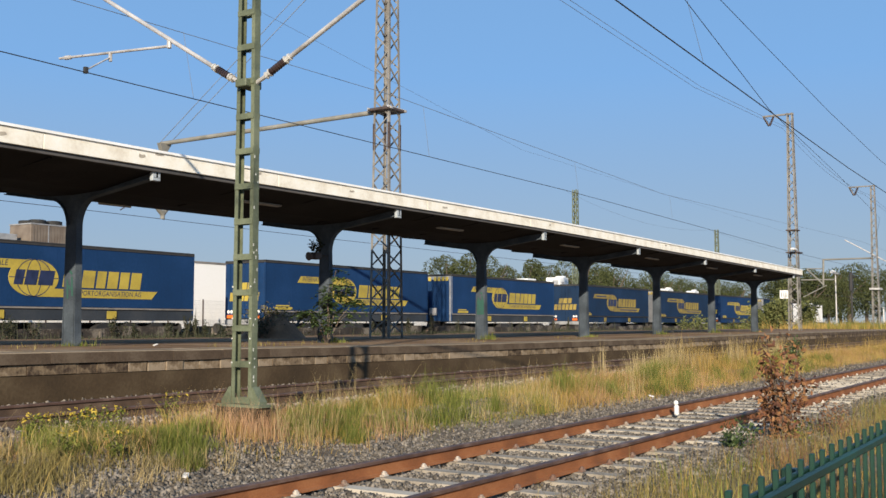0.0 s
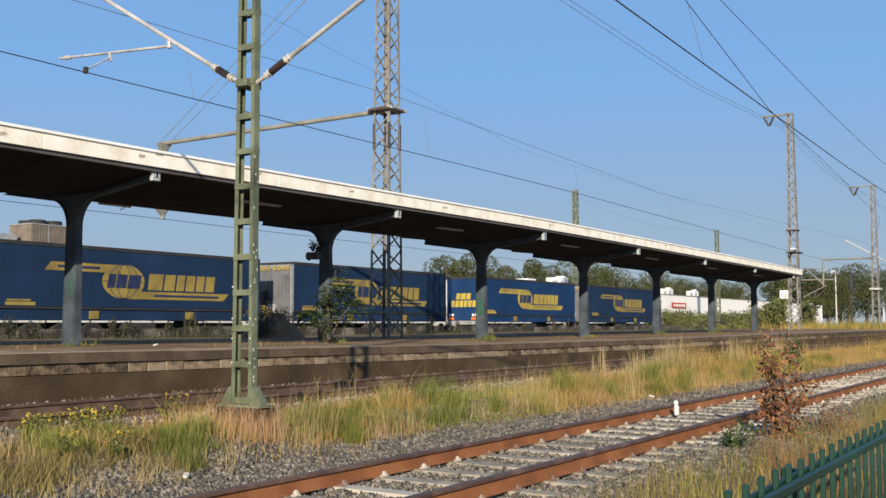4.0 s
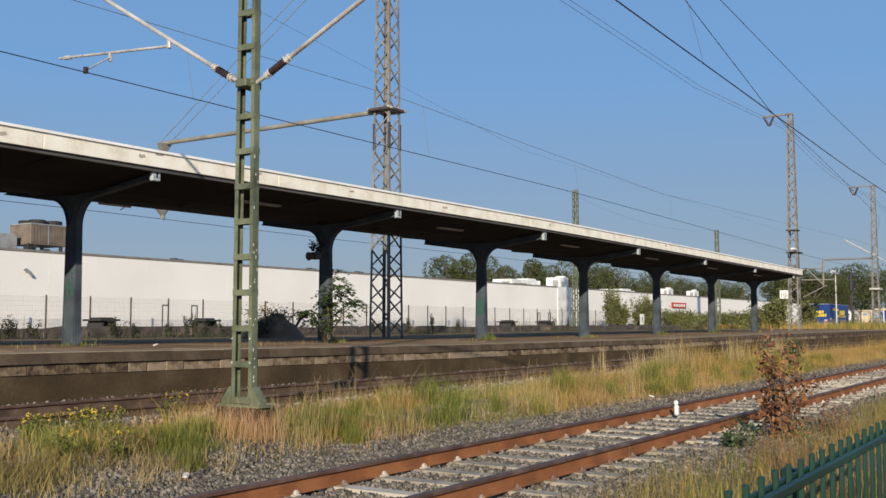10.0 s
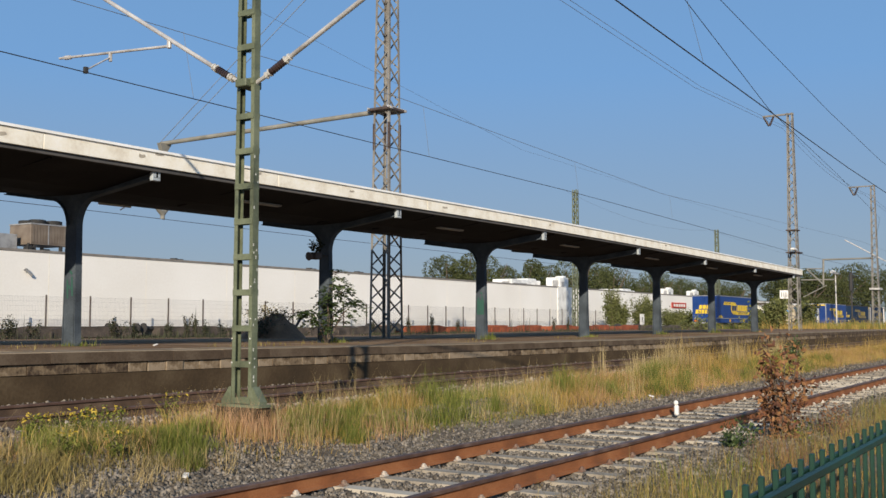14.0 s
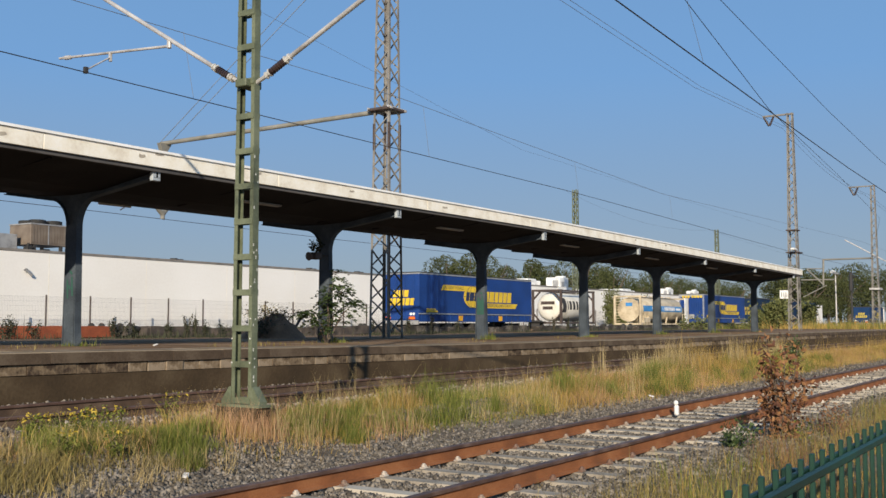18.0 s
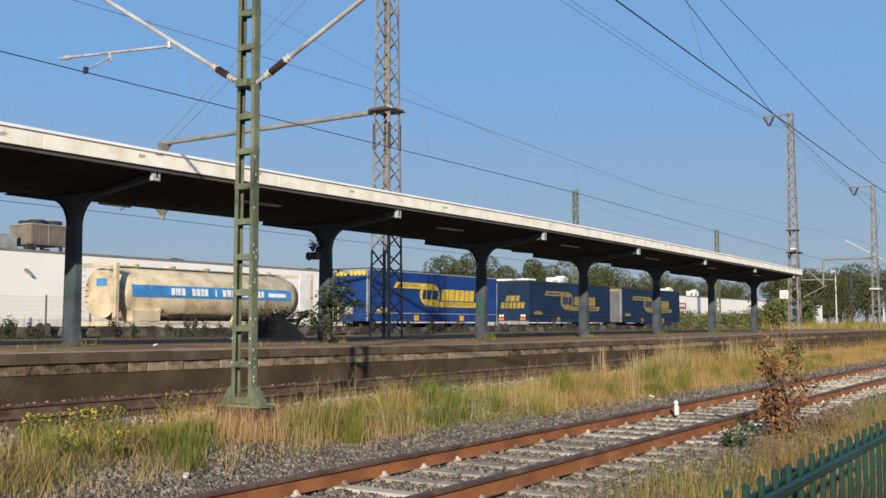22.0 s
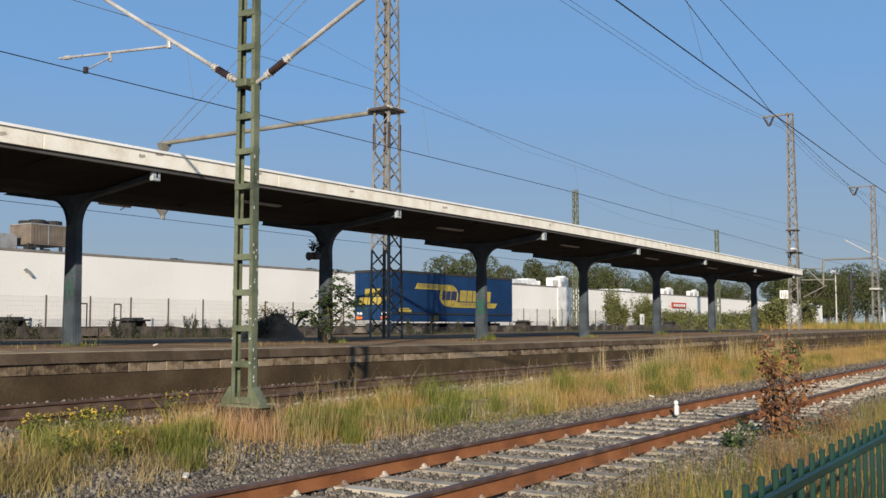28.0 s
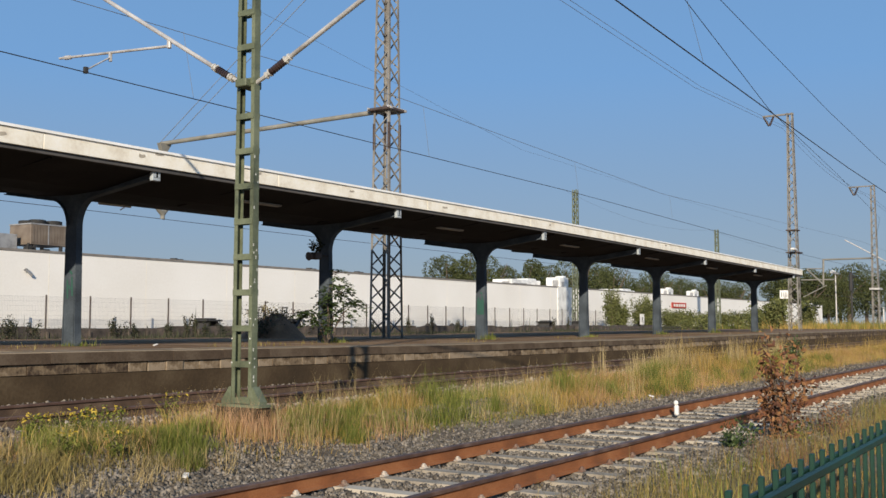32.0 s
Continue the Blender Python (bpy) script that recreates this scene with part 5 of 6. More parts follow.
def shrub(name, at, h, rad, n, leaf, mat, seed, label, stems=7, group="", cat="shrub", spread=0.8):
    s = thing(name, at, label, cat, group)
    g = random.Random(seed)
    ends = []
    for k in range(stems):
        a, b = g.uniform(0, 6.28), g.uniform(0.2, spread)
        top = Vector((math.cos(a) * rad * b, math.sin(a) * rad * b, h * g.uniform(0.42, 1.0)))
        low = Vector((math.cos(a) * rad * 0.12, math.sin(a) * rad * 0.12, 0))
        bm = B()
        midp = low.lerp(top, 0.5) + Vector((0, 0, h * 0.06))
        tube(bm, low, midp, 0.008 * h + 0.003, 6, 0.005 * h + 0.002)
        tube(bm, midp, top, 0.005 * h + 0.002, 6, 0.002 * h + 0.001)
        part("stem", bm, M_BARK, s)
        ends.append((np.array(low), np.array(midp), np.array(top)))

    def samp(r, m):
        k = r.integers(0, len(ends), m)
        t = r.uniform(0.12, 1.05, m)[:, None]
        lo, mi, hi = (np.array([ends[i][j] for i in k]) for j in range(3))
        pos = np.where(t < 0.5, lo + (mi - lo) * t * 2, mi + (hi - mi) * (t - 0.5) * 2)
        return pos + r.normal(0, rad * 0.2, (m, 3)) * (1.25 - 0.5 * t)
    part("foliage", blobs("foliage", "", n, samp, leaf, mat, seed), None, s)
    return s


def leaf_sprays(sprays, seed, leaf=0.15, droop=0.7):
    """Feathered leaves: each spray is a drooping stalk with pairs of narrow leaflets and one at its tip."""
    r = np.random.default_rng(seed)
    v, f = [], []
    for base, way, length in sprays:
        way = np.array(way) / np.linalg.norm(way)
        side = np.cross(way, (0, 0, 1.0))
        side /= np.linalg.norm(side) + 1e-6
        pairs = int(length / 0.055)
        for i in range(1, pairs + 1):
            q = i / pairs
            stem = np.array(base) + way * length * q + np.array((0, 0, -droop * length * q * q))
            for sgn in ((-1, 1) if i < pairs else (0,)):
                d = side * sgn * 0.9 + way * (0.45 if sgn else 1.0) + np.array((0, 0, -0.35)) + r.normal(0, 0.22, 3)
                d /= np.linalg.norm(d)
                w = np.cross(d, r.normal(0, 0.4, 3) + np.array((0, 0, 1.0)))
                w /= np.linalg.norm(w) + 1e-6
                n = leaf * r.uniform(0.7, 1.2) * (1.1 - 0.4 * abs(q - 0.45))
                k = len(v)
                v += [stem, stem + d * n * 0.4 + w * n * 0.24, stem + d * n, stem + d * n * 0.4 - w * n * 0.24]
                f.append((k, k + 1, k + 2, k + 3))
    return soup("leaves", np.array(v), np.array(f), M_LEAF)


def sapling(at, stems, label, seed):
    """A young tree of several leaning stems, each hung with feathered leaves."""
    t = thing("sapling", at, label, "sapling")
    g = random.Random(seed)
    for path, count in stems:
        pts = [Vector(p) for p in path]
        bm = B()
        for k, (p, q) in enumerate(zip(pts, pts[1:])):
            tube(bm, p, q, 0.014 * (1 - k / len(pts)) + 0.003, 6, 0.014 * (1 - (k + 1) / len(pts)) + 0.003)
        stem = part("stem", bm, M_BARK, t)
        sprays = []
        for k in range(count):
            u = (0.45 + 0.55 * (k + g.random()) / count) * (len(pts) - 1)
            i = min(int(u), len(pts) - 2)
            p = pts[i].lerp(pts[i + 1], u - i)
            a = g.uniform(0, 6.28)
            sprays.append((tuple(p), (math.cos(a), math.sin(a), g.uniform(-0.05, 0.55)), g.uniform(0.26, 0.46)))
        part("foliage", leaf_sprays(sprays, seed + count + len(path)), None, stem)
    return t


SAP_STEMS = (
    (((0, 0, 0), (0.05, -0.05, 0.6), (0.0, 0.0, 1.1), (0.1, 0.0, 1.55)), 24),
    (((0.05, 0, 0), (0.3, 0.0, 0.8), (0.6, 0.05, 1.3), (0.8, 0.0, 1.6)), 20),
    (((0.05, 0, 0), (0.4, -0.1, 0.65), (0.95, -0.1, 1.05), (1.2, -0.05, 1.2)), 18),
    (((-0.05, 0, 0), (-0.3, 0.05, 0.5), (-0.75, 0.05, 0.8), (-1.0, 0.0, 0.85)), 20),
    (((-0.05, 0, 0), (-0.25, -0.1, 0.4), (-0.5, -0.1, 0.6)), 8),
    (((0.02, 0, 0), (0.15, 0.1, 1.0), (0.4, 0.1, 1.7), (0.5, 0.1, 2.0)), 9),
    (((0.05, 0, 0), (0.35, -0.1, 0.55), (0.7, -0.1, 0.75)), 9),
)
sapling(pose(21.08, 17.3, 0.87), SAP_STEMS, "leafy green sapling with feathered leaves grown against a canopy post", 71)
speaker = thing("loudspeaker", pose(21.08, 17.7, 3.25), "small dark loudspeaker overgrown by a weed, on a canopy post", "loudspeaker")
part("housing", box(B(), -0.16, 0.12, -0.12, 0.12, -0.13, 0.06, 0.03), M_TANKFRAME, speaker)
part("horn", tube(B(), (-0.15, 0, -0.04), (-0.3, 0, -0.06), 0.06, 10, 0.12), M_TANKFRAME, speaker)
part("bracket", bar(B(), (0.1, 0.02, 0.0), (0.62, 0.05, 0.0), 0.04, 0.04), M_DARK, speaker)
ivy = shrub("climbing_weed", pose(21.12, 17.72, 3.3), 0.42, 0.26, 90, 0.085, M_WEED_DARK, 72, "dark weed growing on a loudspeaker", 5, cat="weed")
wither = shrub("withered_sapling", pose(14.1, 3.6, -0.25), 1.45, 0.42, 950, 0.06, M_LEAF_BROWN, 73, "withered brown sapling beside the rusty track", 9, cat="sapling", spread=0.85)
shrub("withered_weed", pose(15.4, 3.25, -0.25), 0.55, 0.4, 420, 0.028, M_LEAF_BROWN, 74, "reddish withered weed by the track", 5, cat="weed")
shrub("green_weed", pose(12.81, 3.85, -0.22), 0.36, 0.34, 420, 0.04, M_LEAF, 75, "low dark green weed by the track", 6, cat="weed")
shrub("green_weed", pose(14.4, 3.45, -0.22), 0.4, 0.3, 120, 0.05, M_GRASS_GREEN, 76, "fresh green weed by the track", 5, cat="weed")
shrub("green_bush", pose(35.43, 8.9, -0.03), 0.9, 0.7, 500, 0.08, M_LEAF, 77, "round green bush between the tracks", 8)
for k, (x, y, h, rad) in enumerate(((89.1, 38.3, 3.62, 1.2), (90.83, 38.3, 2.58, 1.0), (96.17, 38.3, 2.8, 1.3), (98.49, 38.3, 3.31, 1.3), (104.16, 38.3, 1.94, 1.5), (109.49, 38.3, 1.63, 1.6), (116.3, 38.3, 1.43, 1.6), (122.73, 38.3, 1.48, 1.8), (129.79, 38.3, 1.83, 1.8), (136.23, 38.3, 2.19, 1.8))):
    shrub("green_shrub", pose(x, y, 1.06), h, rad, 3600, 0.13, M_LEAF_SHRUB, 80 + k, "leafy green shrub beyond the far track", 16, "shrubs")
for k, (x, y, h, rad) in enumerate(((100.26, 26.0, 4.26, 2.1), (126.79, 29.5, 3.13, 1.7), (99.37, 27, 2.33, 1.6))):
    shrub("dark_shrub", pose(x, y, 0.9), h, rad, 2200, 0.2, M_LEAF_SHRUB, 95 + 20 * k, "dark bushy shrub on the platform end", 9)
for k, x in enumerate((75, 81, 87, 103, 111, 120, 130)):
    shrub("platform_shrub", pose(x, 25 + 3 * (k % 2), 0.9), 0.9, 1.3, 500, 0.11, M_LEAF_SHRUB, 130 + k, "low green shrub on the overgrown platform", 6, "shrubs")

blades("mast_tufts", "dry grass at the foot of the green mast", 1500, lambda r, n: (lambda x, y: np.stack([x, y, ground_z(x, y)], -1))(r.normal(9.3, 0.4, n), r.normal(8.75, 0.22, n)), (0.1, 0.26), 0.0028, M_GRASS_DRY, 46, 0.5)
blades("mast_tufts", "reddish grass at the foot of the green mast", 1300, lambda r, n: (lambda x, y: np.stack([x, y, ground_z(x, y)], -1))(r.normal(9.3, 0.4, n), r.normal(8.62, 0.2, n)), (0.14, 0.34), 0.0028, M_GRASS_RED, 47, 0.5)
# heap of dark earth overgrown with brush
hr = np.random.default_rng(8)
hv, hf = [], []
N, R = 26, 10
for i in range(N):
    for j in range(R + 1):
        a, q = 2 * math.pi * i / N, j / R
        rr = 1.0 + 0.12 * math.sin(3 * a + 1) + 0.07 * math.sin(5 * a)
        hv.append((1.35 * q * rr * math.cos(a), 1.3 * q * rr * math.sin(a), 0.85 * math.cos(q * math.pi / 2) ** 1.2 * (1 + 0.06 * math.sin(4 * a)) + hr.normal(0, 0.09) * (1 - q)))
for i in range(N):
    for j in range(R):
        a, b = i * (R + 1) + j, ((i + 1) % N) * (R + 1) + j
        hf.append((a, a + 1, b + 1, b))
heap = tagged(new("earth_mound", soup("earth_heap", hv, hf, M_DARKSOIL)), "dark heap of earth on the platform", "heap")
heap.location = (28.05, 25.5, 0.82)
for k, (x, y, z, h, rad, n) in enumerate(((27.2, 25.3, 1.0, 1.05, 0.75, 420), (27.75, 25.5, 1.3, 0.75, 0.7, 360), (28.45, 25.4, 1.35, 0.6, 0.6, 260), (26.8, 25.2, 0.88, 0.7, 0.5, 240))):
    shrub("brush", pose(x, y, z), h, rad, n, 0.06, M_GRASS_DULL if k == 1 else M_WEED_DARK, 97 + k, "dark twiggy brush on the earth heap", 26, "brush", spread=1.3)
plank = solid("leaning_board", box(B(), -0.02, 0.02, -0.06, 0.06, 0, 0.75, 0.006), M_DARK, "thin dark board leaning on the earth heap", "board", at=pose(28.85, 25.3, 1.1, 0, 40, 0))
# dark weeds standing at the back edge of the platform
for k, (x, y, h, rad) in enumerate(((20.16, 30.2, 0.73, 0.45), (20.4, 30.2, 0.88, 0.33), (21.3, 30.2, 0.64, 0.39), (24.53, 30.2, 0.9, 0.21), (24.92, 30.2, 0.61, 0.45), (25.57, 30.2, 0.64, 0.3), (27.17, 30.2, 0.6, 0.39), (28.12, 30.2, 0.94, 0.18), (28.54, 30.2, 0.94, 0.18), (29.15, 30.2, 0.65, 0.24), (30.1, 30.2, 0.52, 0.45), (40.38, 30.2, 0.72, 0.21), (43.43, 30.2, 0.88, 0.27), (45.73, 30.2, 1.05, 0.18), (48.46, 30.2, 0.91, 0.3), (60.37, 30.2, 0.99, 0.21), (62.51, 30.2, 1.01, 0.18))):
    shrub("platform_weed", pose(x, y, 0.86), h, rad, 300, 0.055, M_WEED_DARK, 600 + k, "dark weed at the back edge of the platform", 6, "platform weeds", "weed")

# ragwort in flower
for k, (x, y, h) in enumerate(((6.74, 9.51, 0.33), (6.94, 9.65, 0.33), (7.01, 9.55, 0.33), (7.26, 9.64, 0.33), (7.56, 9.75, 0.33), (7.68, 9.75, 0.33), (7.92, 9.65, 0.33), (8.81, 9.75, 0.45), (7.16, 9.31, 0.33), (6.41, 8.63, 0.33), (7.01, 8.44, 0.33))):
    z = float(ground_z(0, y)) - 0.02
    rw = shrub("ragwort", pose(x, y, z), h, 0.22, 260, 0.03, M_GRASS_GREEN, 300 + k, "green ragwort plant with yellow flowers", 7, "flowering weeds", "weed")
    g = np.random.default_rng(400 + k)
    part("flowers", blobs("flowers", "", 20, lambda r, n, h=h: np.stack([r.normal(0, 0.09, n), r.normal(0, 0.09, n), r.uniform(h * 0.84, h * 1.08, n)], -1), 0.027, M_FLOWER, 500 + k), None, rw, "yellow flower heads", kind="stuff")

# small litter
marker = thing("track_marker", pose(16.18, 5.86, -0.13), "small white weathered marker beside the rail", "marker")
part("body", box(B(), -0.04, 0.045, -0.035, 0.035, 0, 0.17, 0.02), M_WHITE, marker)
part("cap", box(B(), -0.05, 0.015, -0.035, 0.035, 0.17, 0.245, 0.02), M_WHITE, marker)
for k, (x, y, z) in enumerate(((14.1, 16.04, 0.92), (7.1, 7.6, -0.15), (19.8, 7.7, -0.13), (6.7, 9.0, 0.08), (28.6, 7.4, -0.12))):
    bm = B()
    box(bm, -0.05, 0.05, -0.03, 0.03, 0, 0.025, 0.008)
    for v in bm.verts:
        v.co += Vector((0.2 * v.co.y, 0, 0.25 * v.co.x + 0.02))
    solid("litter_scrap", bm, M_WHITE, "crumpled scrap of white paper on the ground", "litter", "litter", at=pose(x, y, z, 0, 0, 40 * k))
# ---- the train: low pocket wagons with semi-trailers and tank containers on them
TRAIN_Y = 32.3


def train_x(p):
    """Place along the track at the start for a mark p metres down the train."""
    return p - 21.2


def slanted(x, z, w, h, lean=0.16, y0=-0.014, y1=-0.004):
    return prism(B(), [(x, z), (x + w, z), (x + w + lean * h, z + h), (x + lean * h, z + h)], y0, y1)


def disc(cx, cz, rx, rz, y0, y1, n=28):
    return prism(B(), [(cx + rx * math.cos(2 * math.pi * k / n), cz + rz * math.sin(2 * math.pi * k / n)) for k in range(n)], y0, y1)


def ring_outline(cx, cz, rx, rz, w, n=36):
    """A thin closed oval line on the curtain."""
    bm = B()
    pts = [(math.cos(2 * math.pi * k / n), math.sin(2 * math.pi * k / n)) for k in range(n)]
    inn = [bm.verts.new((cx + (rx - w / 2) * c, -0.021, cz + (rz - w / 2) * d)) for c, d in pts]
    out = [bm.verts.new((cx + (rx + w / 2) * c, -0.021, cz + (rz + w / 2) * d)) for c, d in pts]
    for k in range(n):
        bm.faces.new((inn[k], inn[(k + 1) % n], out[(k + 1) % n], out[k]))
    return bm


def lettering(words, x, z, high, wide):
    """Printed words as thin raised letters on a curtain."""
    cu = bpy.data.curves.new("words", "FONT")
    cu.body, cu.size, cu.extrude, cu.resolution_u = words, 1.0, 0.0, 2
    ob = bpy.data.objects.new("words", cu)
    me = bpy.data.meshes.new_from_object(ob)
    co = np.array([v.co[:] for v in me.vertices])
    lo, hi = co.min(0), co.max(0)
    for v in me.vertices:
        a, b = (v.co.x - lo[0]) / (hi[0] - lo[0]), (v.co.y - lo[1]) / (hi[1] - lo[1])
        v.co = (x + a * wide + b * high * 0.16, -0.018, z + b * high)
    me.materials.clear()
    me.materials.append(M_NAVY)
    bpy.data.objects.remove(ob)
    bpy.data.curves.remove(cu)
    return me


def trailer(curtain, yellow, kind, bulk, label, skirt=None):
    """Curtain-sided semi-trailer; its end at x = 0 shows the doors or the front wall."""
    t = thing("semi_trailer", pose(0, TRAIN_Y, FAR_Z), label, "semi-trailer", "trailers on the train")
    z1 = 4.22
    clean = curtain == M_CURTAIN
    body = part("curtain_body", box(B(), 0.06, 13.54, 0.0, 2.55, 1.852, z1 - 0.13, 0.02), curtain, t)
    for k in range(1, 22):
        part("curtain_strap", box(B(), 0.06 + 0.613 * k - 0.012, 0.06 + 0.613 * k + 0.012, -0.004, 0.002, 1.87, 4.091), curtain, body)
    part("roof", box(B(), -0.01, 13.61, -0.015, 2.565, z1 - 0.055, z1, 0.015), M_DARK, t)
    part("roof_rail", box(B(), 0.0, 13.6, -0.02, 2.57, z1 - 0.13, z1 - 0.056), M_ALU if clean else M_DARK, t, "metal roof rail")
    part("side_rail", box(B(), 0.0, 13.6, -0.014, 2.564, 1.789, 1.852), M_ALU if clean else M_WALL_TRIM if skirt else M_DARK, t)
    sill = part("lower_skirt", box(B(), 0.02, 13.58, 0.04, 2.5, 1.365, 1.789), skirt or curtain, t)
    for k in range(22 if clean else 0):
        part("skirt_rib", box(B(), 0.25 + 0.62 * k, 0.31 + 0.62 * k, 0.012, 0.038, 1.383, 1.78), curtain, sill)
    for x in (4.25, 9.12):
        part("amber_plate", box(B(), x, x + 0.46, -0.004, 0.01, 1.419, 1.726, 0.004), M_AMBER if clean else yellow if skirt else M_YELLOW_DULL, sill, "amber plate")
    # end wall
    if kind == "doors":
        for y in (0.04, 1.285):
            part("rear_door", box(B(), -0.03, 0.055, y, y + 1.225, 1.491, z1 - 0.15, 0.01), curtain, t)
        for y in (0.35, 1.0, 1.55, 2.2):
            part("lock_rod", tube(B(), (-0.05, y, 1.52), (-0.05, y, 4.03), 0.016, 6), curtain, t)
        part("bumper", box(B(), -0.06, 0.06, 0.05, 2.5, 1.184, 1.437, 0.02), M_GREY, t)
        for y in (0.25, 1.95):
            part("tail_lamp", box(B(), -0.09, -0.062, y, y + 0.42, 1.491, 1.653, 0.01), M_ORANGE_LAMP, t, "orange-red tail lamp")
            for d in (0.1, 0.3):
                bm = B()
                tube(bm, (-0.07, y + d, 1.8), (-0.035, y + d, 1.8), 0.08, 12)
                part("white_disc", bm, M_WHITE, t)
        for row, (z, h, n, y0, w) in enumerate(((2.78, 0.39, 3, 0.72, 0.37), (2.3, 0.41, 6, 0.33, 0.315))):
            for k in range(n):
                bm = B()
                y = 2.55 - y0 - (k + 1) * w
                a = [bm.verts.new((-0.062 if j else -0.034, yy, zz)) for j in (0, 1) for yy, zz in ((y + 0.04, z), (y + w - 0.02, z), (y + w - 0.08, z + h), (y - 0.02, z + h))]
                for f in ((0, 1, 2, 3), (7, 6, 5, 4), (0, 4, 5, 1), (1, 5, 6, 2), (2, 6, 7, 3), (3, 7, 4, 0)):
                    bm.faces.new([a[i] for i in f])
                part("marking_block", bm, yellow, t)
    else:
        wall = part("front_wall", box(B(), -0.02, 0.055, 0.0, 2.55, 1.383, z1 - 0.13, 0.01), bulk, t)
        for k in range(10):
            part("wall_rib", box(B(), -0.05, -0.021, 0.2 + 0.23 * k, 0.32 + 0.23 * k, 1.473, 3.595), bulk, wall)
        part("top_band", box(B(), -0.04, -0.021, 0.06, 2.49, 3.91, 4.091), M_ALU, wall)
        for y in (0.03, 2.42):
            part("corner_post", box(B(), -0.05, -0.021, y, y + 0.1, 1.383, 4.091), M_ALU, wall)
        for k in range(7):
            part("marking_block", box(B(), -0.06, -0.051, 2.2 - 0.28 * k - (0.12 if k > 2 else 0) - 0.2, 2.2 - 0.28 * k - (0.12 if k > 2 else 0), 3.82, 4.05), yellow, wall)
        part("equipment_box", box(B(), -0.3, -0.052, 1.6, 2.45, 1.563, 2.827, 0.03), M_DARK, wall, "dark equipment box")
        part("coupling_panel", box(B(), -0.16, -0.052, 1.0, 1.5, 1.744, 2.195, 0.02), M_GREY, wall)
        bm = B()
        for p, q in (((-0.4, 2.1, 1.45), (-0.4, 2.1, 2.2)), ((-0.4, 2.1, 2.2), (-0.4, 1.75, 2.2)), ((-0.4, 1.75, 2.2), (-0.4, 1.75, 1.45))):
            tube(bm, p, q, 0.03, 6)
        part("hose_hoop", bm, M_CREAM, wall)
    for x in (0.0, 13.54):
        part("side_post", box(B(), x, x + 0.06, -0.012, 0.06, 1.852, z1 - 0.13), M_ALU if kind == "front" and x == 0 else curtain, t)
    part("rear_wall", box(B(), 13.545, 13.6, 0.0, 2.55, 1.383, z1 - 0.135), curtain, t)
    # markings on the curtain
    part("banner", prism(B(), [(2.25, 3.22), (5.7, 3.22), (5.7, 3.54), (2.52, 3.54)], -0.014, -0.004), yellow, body)
    globe = part("emblem_disc", disc(5.85, 2.9, 1.03, 0.68, -0.018, -0.004, 40), yellow, body)
    for rx in (0.3, 0.72):
        part("meridian", ring_outline(5.85, 2.9, rx, 0.67, 0.03), M_NAVY, globe)
    part("equator_line", box(B(), 4.84, 6.86, -0.021, -0.0185, 2.885, 2.915), M_NAVY, globe)
    for x, w in ((5.02, 0.36), (5.44, 0.5), (6.0, 0.62)):
        part("dark_block", slanted(x, 2.64, w, 0.54, 0.2, -0.026, -0.0215), M_NAVY, globe)
    x = 7.06
    for w in (0.78, 0.6, 0.46, 0.52, 0.48, 0.54):
        part("marking_block", slanted(x, 2.6, w - 0.04, 0.66, 0.14), yellow, body)
        x += w + 0.06
    part("lower_banner", prism(B(), [(5.85, 2.22), (11.3, 2.22), (11.6, 2.53), (5.85, 2.53)], -0.014, -0.004), yellow, body)
    if yellow == M_YELLOW_DULL:
        part("caption_bar", box(B(), 7.4, 11.0, -0.018, -0.015, 2.33, 2.42), M_NAVY, body)
        part("caption_bar", box(B(), 2.8, 4.7, -0.018, -0.015, 3.33, 3.43), M_NAVY, body)
    else:
        part("banner_words", lettering("INTERNATIONALE", 2.62, 3.3, 0.21, 2.15), M_NAVY, body)
        part("banner_words", lettering("TRANSPORTORGANISATION AG", 7.05, 2.295, 0.2, 3.7), M_NAVY, body)
    part("info_plate", box(B(), 0.7, 1.9, -0.01, -0.004, 1.9, 2.03), yellow, body)
    part("info_plate", box(B(), 0.75, 1.7, -0.01, -0.004, 2.06, 2.12), yellow, body)
    # running gear
    rear = 0 if kind == "doors" else 1
    for k in range(3):
        x = (1.9 + 1.31 * k) if rear == 0 else 13.6 - (1.9 + 1.31 * k)
        for y in (0.06, 2.14):
            w = part("wheel", tube(B(), (x, y, 0.79), (x, y + 0.35, 0.79), 0.5, 20), M_BLACK, t)
            part("rim", tube(B(), (x, y - 0.004, 0.79), (x, y + 0.002, 0.79), 0.28, 14), M_GREY, w)
        part("axle", tube(B(), (x, 0.3, 0.79), (x, 2.3, 0.79), 0.07, 8), M_DARK, t)
    for y in (0.75, 1.7):
        part("chassis_beam", box(B(), 0.3, 13.3, y, y + 0.12, 1.0, 1.28), M_DARK, t)
    lx = 10.4 if rear == 0 else 3.0
    for y in (0.5, 1.95):
        part("landing_leg", box(B(), lx, lx + 0.14, y, y + 0.14, 0.62, 1.28), M_DARK, t)
    part("toolbox", box(B(), 6.0, 7.6, 0.06, 0.6, 0.95, 1.26, 0.03), M_DARK, t)
    return t


